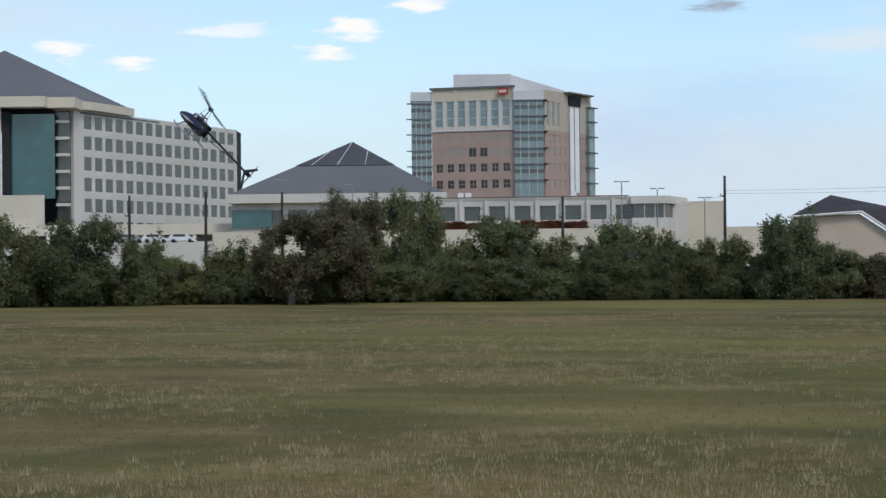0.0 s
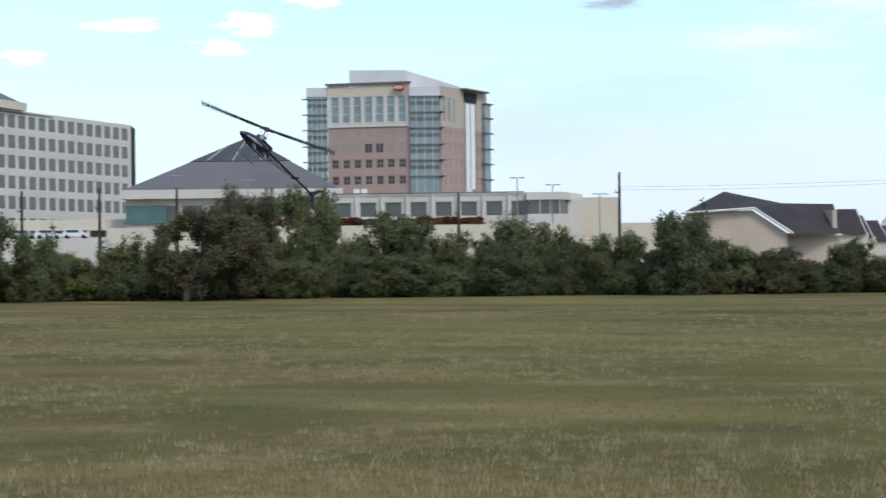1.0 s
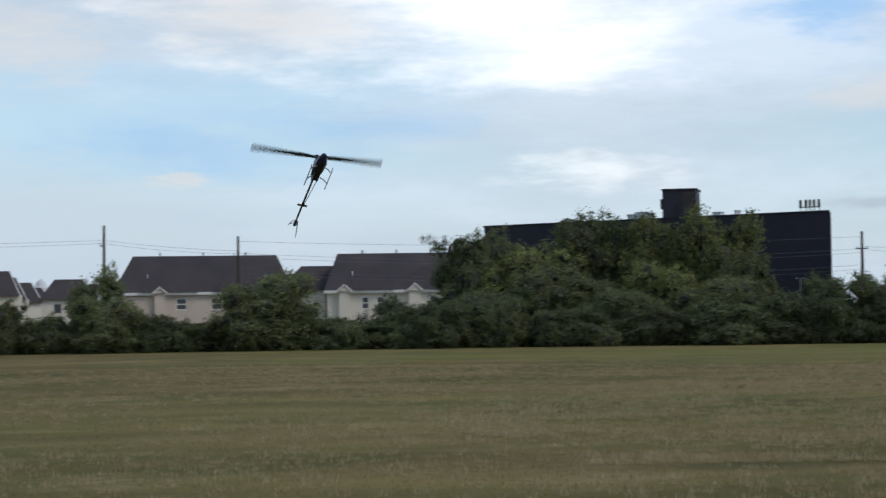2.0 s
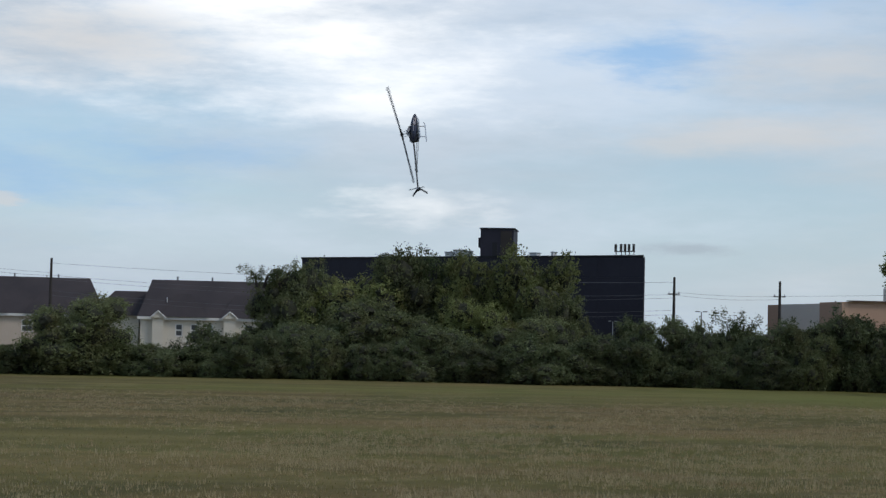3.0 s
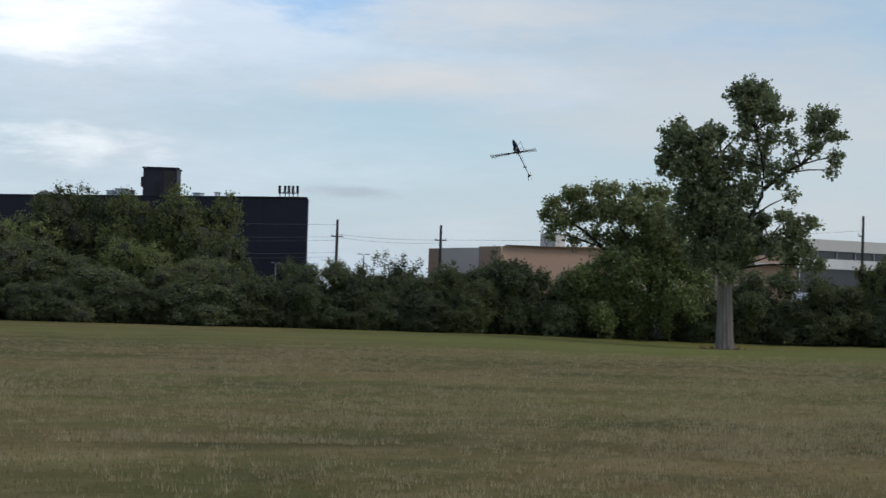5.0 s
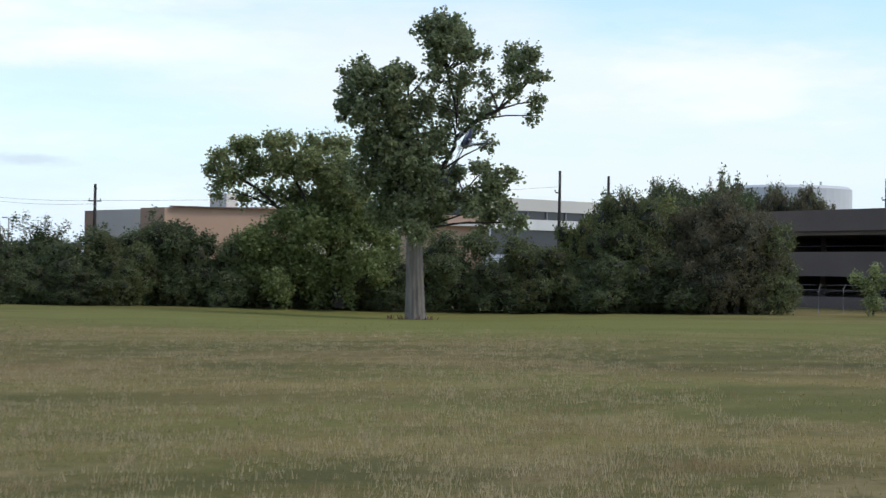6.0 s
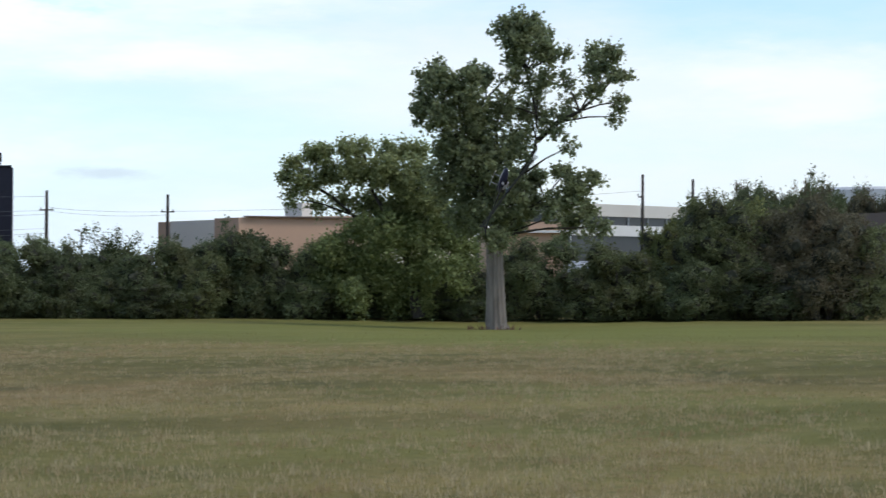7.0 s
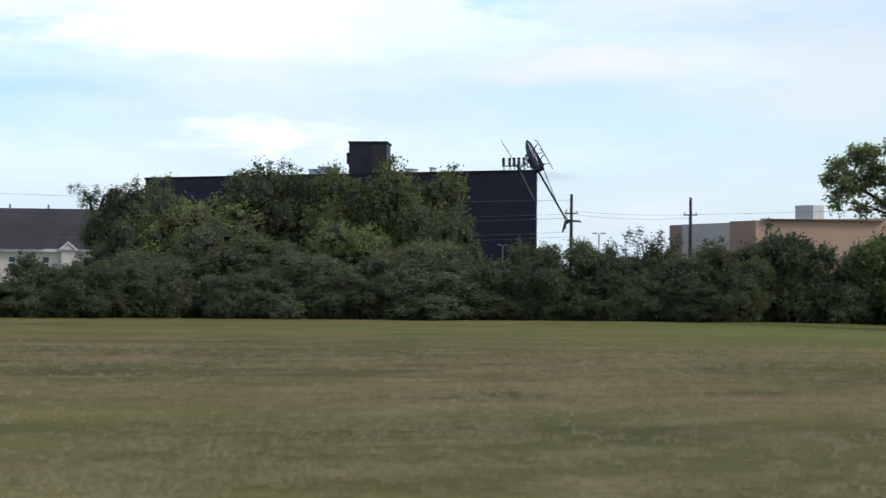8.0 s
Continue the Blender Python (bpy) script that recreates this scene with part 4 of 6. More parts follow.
# ---------------------------------------------------------------- black glass building and its neighbours
def black_building():
    a, b = Vector((61.0, 112.9)), Vector((71.85, 91.07))
    t = thing("black_office", (a.x, a.y, 0), "long black glass office building behind the trees", "building", turn=math.degrees(math.atan2(b.y - a.y, b.x - a.x)))
    run, h = (b - a).length, 7.2
    back = 8.6
    part("core", prism([(0.15, 0.15), (run - 0.15, 0.15), (run - back, 14.9), (-back, 14.9)], 0, h - 0.1), M["glass_dark"], t)
    n, m = 16, 6
    for j in range(m):
        z0 = h * j / m
        for i in range(n):
            part("glass_panel", boxes((0.004, run / n - 0.004, 0.0, 0.12, 0.004, h / m - 0.004)) if (i, j) == (0, 0) else bpy.data.meshes["glass_panel"], M["glass_dark"], t,
                 at=(run * i / n, 0, z0))
    part("parapet", prism([(-0.05, -0.05), (run, -0.05), (run - back, 15.0), (-back, 15.0)], h + 0.01, h + 0.12), M["dark"], t)
    p = thing("plant_room", (67.4, 101.7, h + 0.12), "black rooftop plant room", "plant room", turn=-40)
    part("body", boxes((0.0, 2.05, 0, 2.6, 0, 1.72)), M["glass_dark"], p)
    part("cap", boxes((-0.06, 2.12, -0.06, 2.66, 1.72, 1.80)), M["dark"], p)
    part("door", boxes((0.75, 1.05, -0.03, 0.0, 0.0, 0.9)), M["dark"], p)
    part("louvre", boxes((1.25, 1.95, -0.03, 0.0, 0.1, 1.6)), M["wood"], p)
    part("duct", boxes((-0.16, 0.0, 0.3, 1.2, 0.6, 1.2)), M["dark"], p)
    for x, w_, hh in ((10.2, 0.4, 0.3), (10.8, 0.5, 0.42), (11.4, 0.5, 0.35), (5.5, 0.45, 0.18), (16.2, 0.5, 0.2), (17.7, 0.12, 0.25)):
        u = thing("roof_vent", (a.x, a.y, h + 0.12), "small pale rooftop ventilator", "ventilator", "rooftop ventilators", turn=math.degrees(math.atan2(b.y - a.y, b.x - a.x)))
        part("body", boxes((x, x + w_, 1.0, 1.5, 0, hh)), M["whitepanel"], u)
        part("cap", boxes((x - 0.04, x + w_ + 0.04, 0.96, 1.54, hh, hh + 0.05)), M["steel"], u)
    g = thing("antenna_array", (a.x, a.y, h + 0.12), "row of dark panel antennas on the roof edge", "antenna", turn=math.degrees(math.atan2(b.y - a.y, b.x - a.x)))
    part("rail", boxes((22.2, 23.5, 0.55, 0.6, 0.22, 0.28)), M["wood"], g)
    for x in (22.25, 22.6, 22.86, 23.12, 23.42):
        part("post", boxes((x, x + 0.04, 0.55, 0.59, 0, 0.35)), M["wood"], g)
        part("panel", boxes((x - 0.04, x + 0.09, 0.46, 0.55, 0.22, 0.68)), M["wood"], g)


black_building()


def stucco_box():
    t = thing("stucco_store", (83.9, 87.2, 0), "low tan and terracotta stucco commercial building", "building")
    part("wall", prism([(0.42, 2.4), (1.18, 6.9), (1.58, 6.8), (0.82, 2.3)], 0, 4.85), M["tanlight"], t, "grey tan stucco wall")
    part("wall", prism([(1.18, 6.9), (1.42, 8.2), (1.82, 8.1), (1.58, 6.8)], 0, 4.83), M["orange"], t, "terracotta stucco wall")
    part("wall", prism([(0, 0), (0.42, 2.4), (0.82, 2.3), (0.4, -0.1)], 0, 4.92), M["orange"], t, "terracotta stucco wall")
    part("wall", solid([(0.4, -0.1, 0), (7.2, -3.0, 0), (7.4, -2.5, 0), (0.6, 0.4, 0), (0.4, -0.1, 4.95), (7.2, -3.0, 5.15), (7.4, -2.5, 5.15), (0.6, 0.4, 4.95)],
         [(0, 1, 2, 3), (4, 5, 6, 7), (0, 1, 5, 4), (1, 2, 6, 5), (2, 3, 7, 6), (3, 0, 4, 7)]), M["orange"], t, "terracotta stucco wall")
    part("wall", boxes((7.4, 16.0, -3.2, -2.8, 0, 4.4)), M["precast_warm"], t, "cream stucco wall")
    part("coping", boxes((0.3, 7.4, -0.2, 0.1, 4.96, 5.02), m=Matrix.Rotation(radians(-23), 4, "Z")), M["garage"], t)
    part("penthouse", boxes((8.8, 9.7, 4.0, 5.4, 0, 6.1)), M["tanlight"], t)
    part("roof", boxes((1.9, 16, 0.5, 7.8, 4.5, 4.6)), M["slate"], t)
    o = thing("terracotta_store", (110.2, 86.2, 0), "terracotta stucco shop with white canopy post", "building", turn=-40)
    part("wall", boxes((-4, 1.0, 0, 4, 0, 5.3)), M["orange"], o)
    part("post", boxes((1.1, 1.18, -0.4, -0.32, 0, 4.6)), M["white"], o)
    part("eave", boxes((-4.2, 1.4, -0.5, 0.0, 4.6, 4.75)), M["trim"], o)


stucco_box()


def striped_office():
    t = thing("banded_office", (119.5, 91.0, 0), "white office building with dark ribbon windows", "building", turn=-8)
    for z0, z1, m_, y in ((0, 4.7, "glass_low", 0.25), (4.7, 5.45, "trim", 0), (5.45, 6.05, "glass_low", 0.25), (6.05, 6.9, "precast", 0)):
        part("ribbon_window" if m_ == "glass_low" else "spandrel", boxes((-3, 22, y, 10, z0, z1)), M[m_], t)
    for i in range(12):
        part("mullion", boxes((-3 + 2 * i, -2.9 + 2 * i, 0.15, 0.25, 5.45, 6.05)), M["steel"], t)


striped_office()


def storage_tank():
    t = thing("storage_tank", (201.6, 112.8, 0), "white cylindrical storage tank behind the trees", "tank")
    bm = bmesh.new()
    tube(bm, [(0, 0, 0), (0, 0, 11.2), (0, 0, 11.5)], [6.6, 6.6, 6.2], 40)
    part("shell", bm, M["whitepanel"], t)
    bm = bmesh.new()
    tube(bm, [(-3.0, -5.2, 11.3), (-3.0, -5.2, 11.9)], [0.12, 0.12], 8)
    part("vent", bm, M["whitepanel"], t)


storage_tank()


def car_park():
    a, b = Vector((107.0, 64.6)), Vector((97.0, 42.0))
    turn = math.degrees(math.atan2(b.y - a.y, b.x - a.x))
    t = thing("car_park", (a.x, a.y, 0), "brown concrete parking garage with dark open levels", "parking garage", turn=turn)
    run = (b - a).length + 40
    for z0, z1 in ((4.12, 5.25), (1.70, 3.0)):
        part("parapet", boxes((-2, run, 0, 0.25, z0, z1)), M["garage"], t, "brown concrete parapet band")
    part("parapet", boxes((-2, run, 0, 0.25, 0, 0.55)), M["garage"], t)
    # unseen depth, back and end walls added to keep daylight off the levels
    for z in (0.35, 1.75, 3.9):
        part("deck", boxes((-2, run, 0.25, 34, z, z + 0.25)), M["garage"], t)
    part("back_wall", boxes((-2, run, 33.5, 34, 0, 4.0)), M["garage"], t)
    part("end_wall", boxes((-2.2, -2.0, 0, 34, 0, 5.0)), M["garage"], t)
    for i in range(7):
        part("column", boxes((1 + 6 * i, 1.45 + 6 * i, 5.2, 5.7, 0, 4.0)), M["garage"], t)
    for z in (3.3, 0.9):
        part("rail", boxes((-2, run, 0.5, 0.53, z, z + 0.025)), M["dark"], t)
    g = thing("rooftop_structure", (99.3, 49.0, 0), "dark low structure on the garage roof", "canopy", turn=turn)
    part("top_beam", boxes((-4.6, 14, 1.0, 1.15, 5.72, 5.84)), M["dark"], g, "thin dark roof beam")
    for x in (-4.5, -1.9, 0.9, 3.7, 6.5, 9.3):
        part("post", boxes((x, x + 0.12, 1.0, 1.12, 4.15, 5.72)), M["dark"], g)
    part("screen", boxes((-4.3, -2.6, 1.3, 1.36, 5.2, 5.6)), M["garage"], g, "brown screen panel")
    part("panel", boxes((-2.3, -0.9, 1.2, 1.26, 5.2, 5.55)), M["white"], g)
    part("panel", boxes((-0.3, 0.8, 1.2, 1.26, 5.2, 5.45)), M["red"], g, "faded red panel")
    f = thing("chain_link_fence", (90.2, 51.8, 0), "chain-link fence with angled steel post tops", "fence", turn=math.degrees(math.atan2(-1.95, 1.1)))
    for i in range(10):
        bm = bmesh.new()
        x = -2.24 + i * 1.12
        tube(bm, [(x, 0, 0), (x, 0, 1.1), (x + 0.1, -0.12, 1.32)], [0.028, 0.028, 0.02], 6)
        part("post", bm, M["steel"], f)
    bm = bmesh.new()
    for i in range(46):
        x = -2.4 + i * 0.22
        for dx in (1.0, -1.0):
            tube(bm, [(x, 0.03, 0.05), (x + dx, 0.03, 1.05)], [0.0014, 0.0014], 3)
    part("mesh", bm, M["steel"], f, "grey chain-link mesh")
    bm = bmesh.new()
    for p in ((0, 0, 1.06), (0.08, -0.1, 1.28)):
        tube(bm, [(-2.4 + p[0], p[1], p[2]), (8.0 + p[0], p[1], p[2])], [0.006, 0.006], 5)
    part("rail", bm, M["steel"], f)


car_park()


def van():
    p = polar(52.65, 108)
    t = thing("van", (p.x, p.y, 0), "white box van behind the hedge", "van", turn=-50)
    part("box_body", boxes((-0.8, 0.8, 0, 3.4, 0.6, 2.5)), M["white"], t)
    part("cab", prism([(-0.9, -1.5), (0.9, -1.5), (0.9, -0.05), (-0.9, -0.05)], 0.5, 2.0), M["white"], t)
    part("windscreen", boxes((-0.8, 0.8, -1.54, -1.5, 1.3, 1.9)), M["glass_low"], t)
    for x in (-0.9, 0.9):
        for y in (-0.8, 2.4):
            bm = bmesh.new()
            tube(bm, [(x - 0.1, y, 0.36), (x + 0.1, y, 0.36)], [0.36, 0.36], 14)
            part("wheel", bm, M["dark"], t)


van()

# ---------------------------------------------------------------- poles and wires
def pole(az, d, top, arm=0, group="utility poles"):
    p = polar(az, d)
    t = thing("utility_pole", p, "dark weathered wooden utility pole behind the hedge", "utility pole", group, turn=-az)
    bm = bmesh.new()
    tube(bm, [(0, 0, 0), (0, 0, top * 0.5), (0.01, 0, top)], [0.11, 0.095, 0.07], 10)
    part("shaft", bm, M["wood"], t)
    if arm:
        part("crossarm", boxes((-0.34, 0.34, -0.05, 0.03, top - arm, top - arm + 0.06)), M["wood"], t)
        for x in (-0.28, 0.28):
            part("insulator", boxes((x - 0.025, x + 0.025, -0.04, 0.02, top - arm + 0.06, top - arm + 0.16)), M["steel"], t)
    else:
        part("bracket", boxes((-0.22, 0.0, -0.05, 0.03, top - 1.2, top - 1.13)), M["wood"], t)
        part("insulator", boxes((-0.26, -0.2, -0.05, 0.03, top - 1.13, top - 1.0)), M["steel"], t)
    return Vector((p.x, p.y, top))


tops = [pole(*r) for r in ((-15.16, 112, 5.56, 0.5), (-13.05, 112, 5.77, 0.5), (-9.0, 114, 5.95), (-6.83, 112, 6.04), (-4.64, 116, 6.17), (3.47, 112, 5.58), (8.12, 114, 6.71), (17.45, 114, 6.93),
                           (21.26, 116, 6.34), (39.14, 114, 5.98, 1.0), (42.14, 114, 5.83, 0.9), (54.19, 117, 7.1), (55.46, 117, 6.85, 0.95), (62.64, 122, 7.1))]


def cable(p, q, sag, drop):
    t = thing("overhead_cable", (0, 0, 0), "thin black overhead cable between poles", "cable", "overhead cables")
    bm = bmesh.new()
    pts = [Vector(p).lerp(Vector(q), i / 14) - Vector((0, 0, drop + sag * 4 * (i / 14) * (1 - i / 14))) for i in range(15)]
    tube(bm, pts, [0.007] * 15, 5)
    part("strand", bm, M["wire"], t)


for i, j in ((6, 7), (7, 8), (9, 10)):
    for sag, drop in ((0.1, 0.85), (0.14, 1.02)):
        cable(tops[i], tops[j], sag, drop)
cable(tops[8], tops[9], 0.5, 1.0)
cable(tops[8], tops[9], 0.55, 1.2)
cable(tops[8], tops[9], 0.35, 0.3)
cable(tops[8], tops[9], 0.6, 1.9)
cable(tops[8], tops[9], 0.6, 2.15)
cable(tops[10], tops[11], 0.2, 0.85)
cable(tops[5], tops[6], 0.4, 1.1)


def lamp_post(az, d, top, wide=0.9, scale=1.0):
    p = polar(az, d)
    t = thing("parking_lamp", p, "slim grey parking lot lamp with twin flat heads", "street lamp", "parking lamps", turn=-az)
    bm = bmesh.new()
    tube(bm, [(0, 0, 0), (0, 0, top)], [0.07 * scale, 0.05 * scale], 8)
    part("mast", bm, M["steel"], t)
    for s in (-1, 1):
        part("lamp_head", boxes((min(s * 0.08, s * wide), max(s * 0.08, s * wide), -0.15 * scale, 0.15 * scale, top, top + 0.09 * scale)), M["steel"], t)


for r in ((39.93, 121, 4.15, 0.36, 0.7), (5.18, 290, 13.9, 1.1, 1.6), (6.20, 300, 13.2, 1.1, 1.6), (7.55, 305, 11.9, 1.1, 1.6), (-4.65, 305, 15.4, 1.2, 1.6), (-2.6, 305, 14.6, 1.2, 1.6), (30.02, 112, 3.75, 0.25, 0.5), (37.4, 113, 3.35, 0.25, 0.5)):
    lamp_post(*r)


# ---------------------------------------------------------------- plants
def crown_data(name, lobes, count, leaf, core=0.62, seed=1, bunch=26, shoots=0):
    """Leaves in small bunches over lumpy lobes, with an inner mass coloured dark for shade and a few upright shoots.
    lobes: x, y, z, rx, ry, rz.
    """
    rng = np.random.default_rng(seed)
    lob = np.array(lobes, float)
    vol = lob[:, 3] * lob[:, 4] + lob[:, 5] * lob[:, 3]
    n = count // bunch
    pick = rng.choice(len(lob), n, p=vol / vol.sum())
    d = rng.normal(size=(n, 3))
    d /= np.linalg.norm(d, axis=1)[:, None]
    r = 0.66 + 0.46 * rng.random(n)
    c = lob[pick, :3] + d * lob[pick, 3:] * r[:, None]
    if shoots:
        k = rng.integers(0, len(lob), shoots)
        sx = lob[k, :3] + (rng.random((shoots, 3)) - 0.5) * lob[k, 3:] + np.array((0, 0, 0.72)) * lob[k, 5:6]
        lift = rng.random((shoots, 4, 1)) * np.array((0.03, 0.03, 0.085))
        c = np.concatenate([c, (sx[:, None, :] + lift).reshape(-1, 3)])
        d = np.concatenate([d, np.tile((0.0, 0.0, 1.0), (shoots * 4, 1))])
    n = len(c)
    size = np.repeat(0.55 + 0.9 * rng.random(n), bunch)[:, None]
    c = np.repeat(c, bunch, 0) + rng.normal(size=(n * bunch, 3)) * leaf * 1.9 * size
    nrm = np.repeat(d, bunch, 0) * 0.6 + rng.normal(size=(n * bunch, 3)) * 0.7
    nrm /= np.linalg.norm(nrm, axis=1)[:, None]
    u = np.cross(nrm, rng.normal(size=nrm.shape))
    u /= np.linalg.norm(u, axis=1)[:, None]
    v = np.cross(nrm, u)
    s = leaf * (0.55 + 0.9 * rng.random(n * bunch))[:, None]
    V = np.stack([c - u * s, c + v * s * 0.55, c + u * s, c - v * s * 0.55], 1).reshape(-1, 3).tolist()
    F = [tuple(range(4 * i, 4 * i + 4)) for i in range(n * bunch)]
    # solid cores whose dark colour stands for shade behind the leaves
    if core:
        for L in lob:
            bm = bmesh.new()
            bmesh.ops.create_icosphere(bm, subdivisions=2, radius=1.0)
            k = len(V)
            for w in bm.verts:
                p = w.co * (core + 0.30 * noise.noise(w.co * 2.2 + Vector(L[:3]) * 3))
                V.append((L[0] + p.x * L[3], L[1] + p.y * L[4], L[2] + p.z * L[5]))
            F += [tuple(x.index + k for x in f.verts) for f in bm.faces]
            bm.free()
    me = bpy.data.meshes.new(name)
    me.from_pydata(V, [], F)
    me.materials.append(M["leaf_g"])
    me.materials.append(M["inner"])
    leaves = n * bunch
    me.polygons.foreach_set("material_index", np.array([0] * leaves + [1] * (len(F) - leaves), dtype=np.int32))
    return me


def bush_lobes(seed, n):
    """An uneven heap of lobes: full at the foot, ragged on top."""
    rng = random.Random(seed)
    out = [(0, 0, 0.26, 0.46, 0.42, 0.30), (rng.uniform(-0.12, 0.12), 0, 0.50, 0.30, 0.32, 0.34)]
    for _ in range(n):
        a, h = rng.uniform(0, math.tau), rng.uniform(0.08, 0.88)
        r = (0.42 if h < 0.5 else 0.42 - 0.40 * (h - 0.5)) * rng.uniform(0.55, 1.2)
        s = rng.uniform(0.08, 0.18)
        out.append((math.cos(a) * r, math.sin(a) * r, h, s, s, s * rng.uniform(0.75, 1.25)))
    return out


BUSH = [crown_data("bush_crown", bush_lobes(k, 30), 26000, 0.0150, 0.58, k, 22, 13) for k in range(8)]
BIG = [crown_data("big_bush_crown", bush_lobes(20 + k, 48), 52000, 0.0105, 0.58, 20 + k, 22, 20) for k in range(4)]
TALL = []
for k in range(2):
    rng = random.Random(60 + k)
    stalks = [(rng.uniform(-0.42, 0.42), rng.uniform(-0.3, 0.3), rng.uniform(0.25, 0.80), 0.035, 0.035, rng.uniform(0.12, 0.24)) for _ in range(26)]
    TALL.append(crown_data("sprig_crown", stalks, 2600, 0.020, 0.0, 40 + k, 5))
bm = bmesh.new()
for k in range(4):
    tube(bm, [(0.1 * math.cos(k * 1.7), 0.1 * math.sin(k * 1.7), 0), (0.16 * math.cos(k * 1.7), 0.16 * math.sin(k * 1.7), 0.3), (0.25 * math.cos(k * 1.7), 0.22 * math.sin(k * 1.7), 0.62)], [0.03, 0.022, 0.008], 6)
STEMS = to_mesh("bush_trunk", bm)
STEMS.materials.append(M["twig"])
SAY = dict(g=("green leafy hedge bush at the field edge", "g"), d=("dark green shaded hedge bush at the field edge", "d"), l=("light green leafy bush in the hedge", "l"),
           b=("large brownish green rounded tree in the hedge", "b"), s=("sparse spiky olive bush in the hedge", "s"), r=("red leaved shrub planted by the office", "r"))
count = 0


def bush(az, d, top, wide, kind, low=0.0):
    global count
    d += 1.6 if az > 43 and d < 97 else 0.0
    count += 1
    say, key = SAY[kind]
    p = polar(az, d)
    t = thing("bush", (p.x, p.y, low), say, "bush", "hedge bushes", turn=(count * 67) % 360)
    t.scale = (wide * 1.12, wide * 1.12, (top - low) / (0.96 if kind != "s" else 0.95))
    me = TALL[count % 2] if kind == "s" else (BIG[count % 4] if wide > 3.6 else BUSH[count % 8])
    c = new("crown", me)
    c.parent = t
    c.material_slots[0].link = "OBJECT"
    c.material_slots[0].material = M["leaf_" + key]
    s = new("trunk", STEMS)
    s.parent = t


bush(-15.11, 95, 2.09, 2.99, 'g')
bush(-13.93, 96, 2.62, 2.47, 'g')
bush(-12.18, 95, 3.79, 3.12, 'g')
bush(-10.34, 94, 3.94, 3.36, 'd')
bush(-8.65, 94, 3.02, 2.42, 'g')
bush(-7.60, 95, 2.31, 2.44, 'l')
bush(-6.21, 95, 2.6, 2.44, 'g')
bush(-6.2, 95, 3.1, 2.2, 's', 1.4)
bush(-2.60, 100, 5.0, 3.71, 'b')
bush(-4.9, 96, 2.5, 2.6, 'd')
bush(-3.5, 97, 2.6, 2.8, 'g')
bush(-0.80, 97, 5.17, 2.91, 'g')
bush(-1.96, 97, 2.75, 1.94, 'g')
bush(0.25, 96, 2.70, 2.19, 'g')
bush(1.72, 97, 4.07, 3.46, 'g')
bush(3.18, 95, 2.86, 2.44, 'g')
bush(4.34, 95, 2.89, 2.17, 'd')
bush(5.36, 96, 3.89, 3.15, 'g')
bush(6.74, 95, 2.85, 1.90, 'g')
bush(7.98, 95, 2.82, 2.58, 'g')
bush(9.92, 93, 3.64, 3.32, 'd')
bush(11.30, 93, 2.52, 2.39, 'g')
bush(12.53, 93, 2.12, 2.52, 'b')
bush(13.67, 94, 1.45, 2.42, 'g')
bush(14.74, 95, 2.51, 2.31, 'g')
bush(15.71, 95, 1.89, 2.17, 'g')
bush(17.20, 97, 3.71, 2.49, 'g')
bush(17.51, 94, 2.51, 3.22, 'g')
bush(18.88, 95, 1.67, 2.44, 'b')
bush(20.25, 95, 1.51, 2.71, 'd')
bush(22.11, 95, 3.74, 4.75, 'g')
bush(23.75, 95, 1.42, 2.44, 'd')
bush(24.96, 95, 2.12, 1.63, 's')
bush(24.14, 95, 1.54, 2.44, 'd')
bush(26.03, 95, 2.25, 2.58, 'd')
bush(27.01, 94, 2.15, 2.42, 'd')
bush(28.25, 105, 5.46, 4.5, 'g')
bush(29.90, 104, 5.25, 5.05, 'l')
bush(31.70, 106, 6.6, 5.15, 'g')
bush(33.40, 104, 6.09, 3.86, 'l')
bush(35.02, 103, 6.20, 5.00, 'l')
bush(35.73, 101, 4.74, 2.89, 'g')
bush(28.75, 96, 2.7, 3.7, 'd')
bush(30.54, 97, 3.71, 5.27, 'g')
bush(32.32, 95, 2.49, 3.80, 'd')
bush(33.46, 98, 3.88, 3.64, 'l')
bush(34.91, 96, 3.25, 4.11, 'g')
bush(36.50, 95, 2.25, 3.26, 'd')
bush(37.61, 95, 2.09, 2.71, 'd')
bush(38.05, 108, 3.5, 2.2, 'd')
bush(35.54, 94, 2.14, 3.49, 'd')
bush(38.61, 95, 2.94, 2.99, 'd')
bush(39.84, 95, 2.52, 2.44, 'd')
bush(40.96, 97, 3.75, 2.3, 's', 1.9)
bush(40.9, 97, 2.9, 2.6, 'd')
bush(39.5, 97, 3.1, 2.4, 'd')
bush(38.2, 98, 3.45, 2.0, 's', 1.9)
bush(40.2, 98, 2.85, 2.4, 'd')
bush(41.87, 95, 2.90, 2.99, 'd')
bush(42.93, 95, 2.90, 2.44, 'g')
bush(44.13, 95, 3.42, 2.99, 'd')
bush(42.95, 96, 3.19, 2.94, 'd')
bush(44.32, 95, 3.49, 2.90, 'd')
bush(45.55, 95, 2.94, 2.55, 'd')
bush(46.62, 98, 2.98, 3.05, 'g')
bush(47.90, 99, 2.63, 3.21, 'g')
bush(49.09, 99, 2.30, 2.94, 'g')
bush(51.40, 98, 3.30, 3.37, 'd')
bush(52.52, 97, 2.04, 2.61, 'd')
bush(53.50, 97, 3.12, 3.09, 'g')
bush(54.80, 101, 4.31, 2.49, 'l')
bush(56.10, 98, 4.9, 3.9, 'g')
bush(56.9, 100, 5.0, 3.4, 'l')
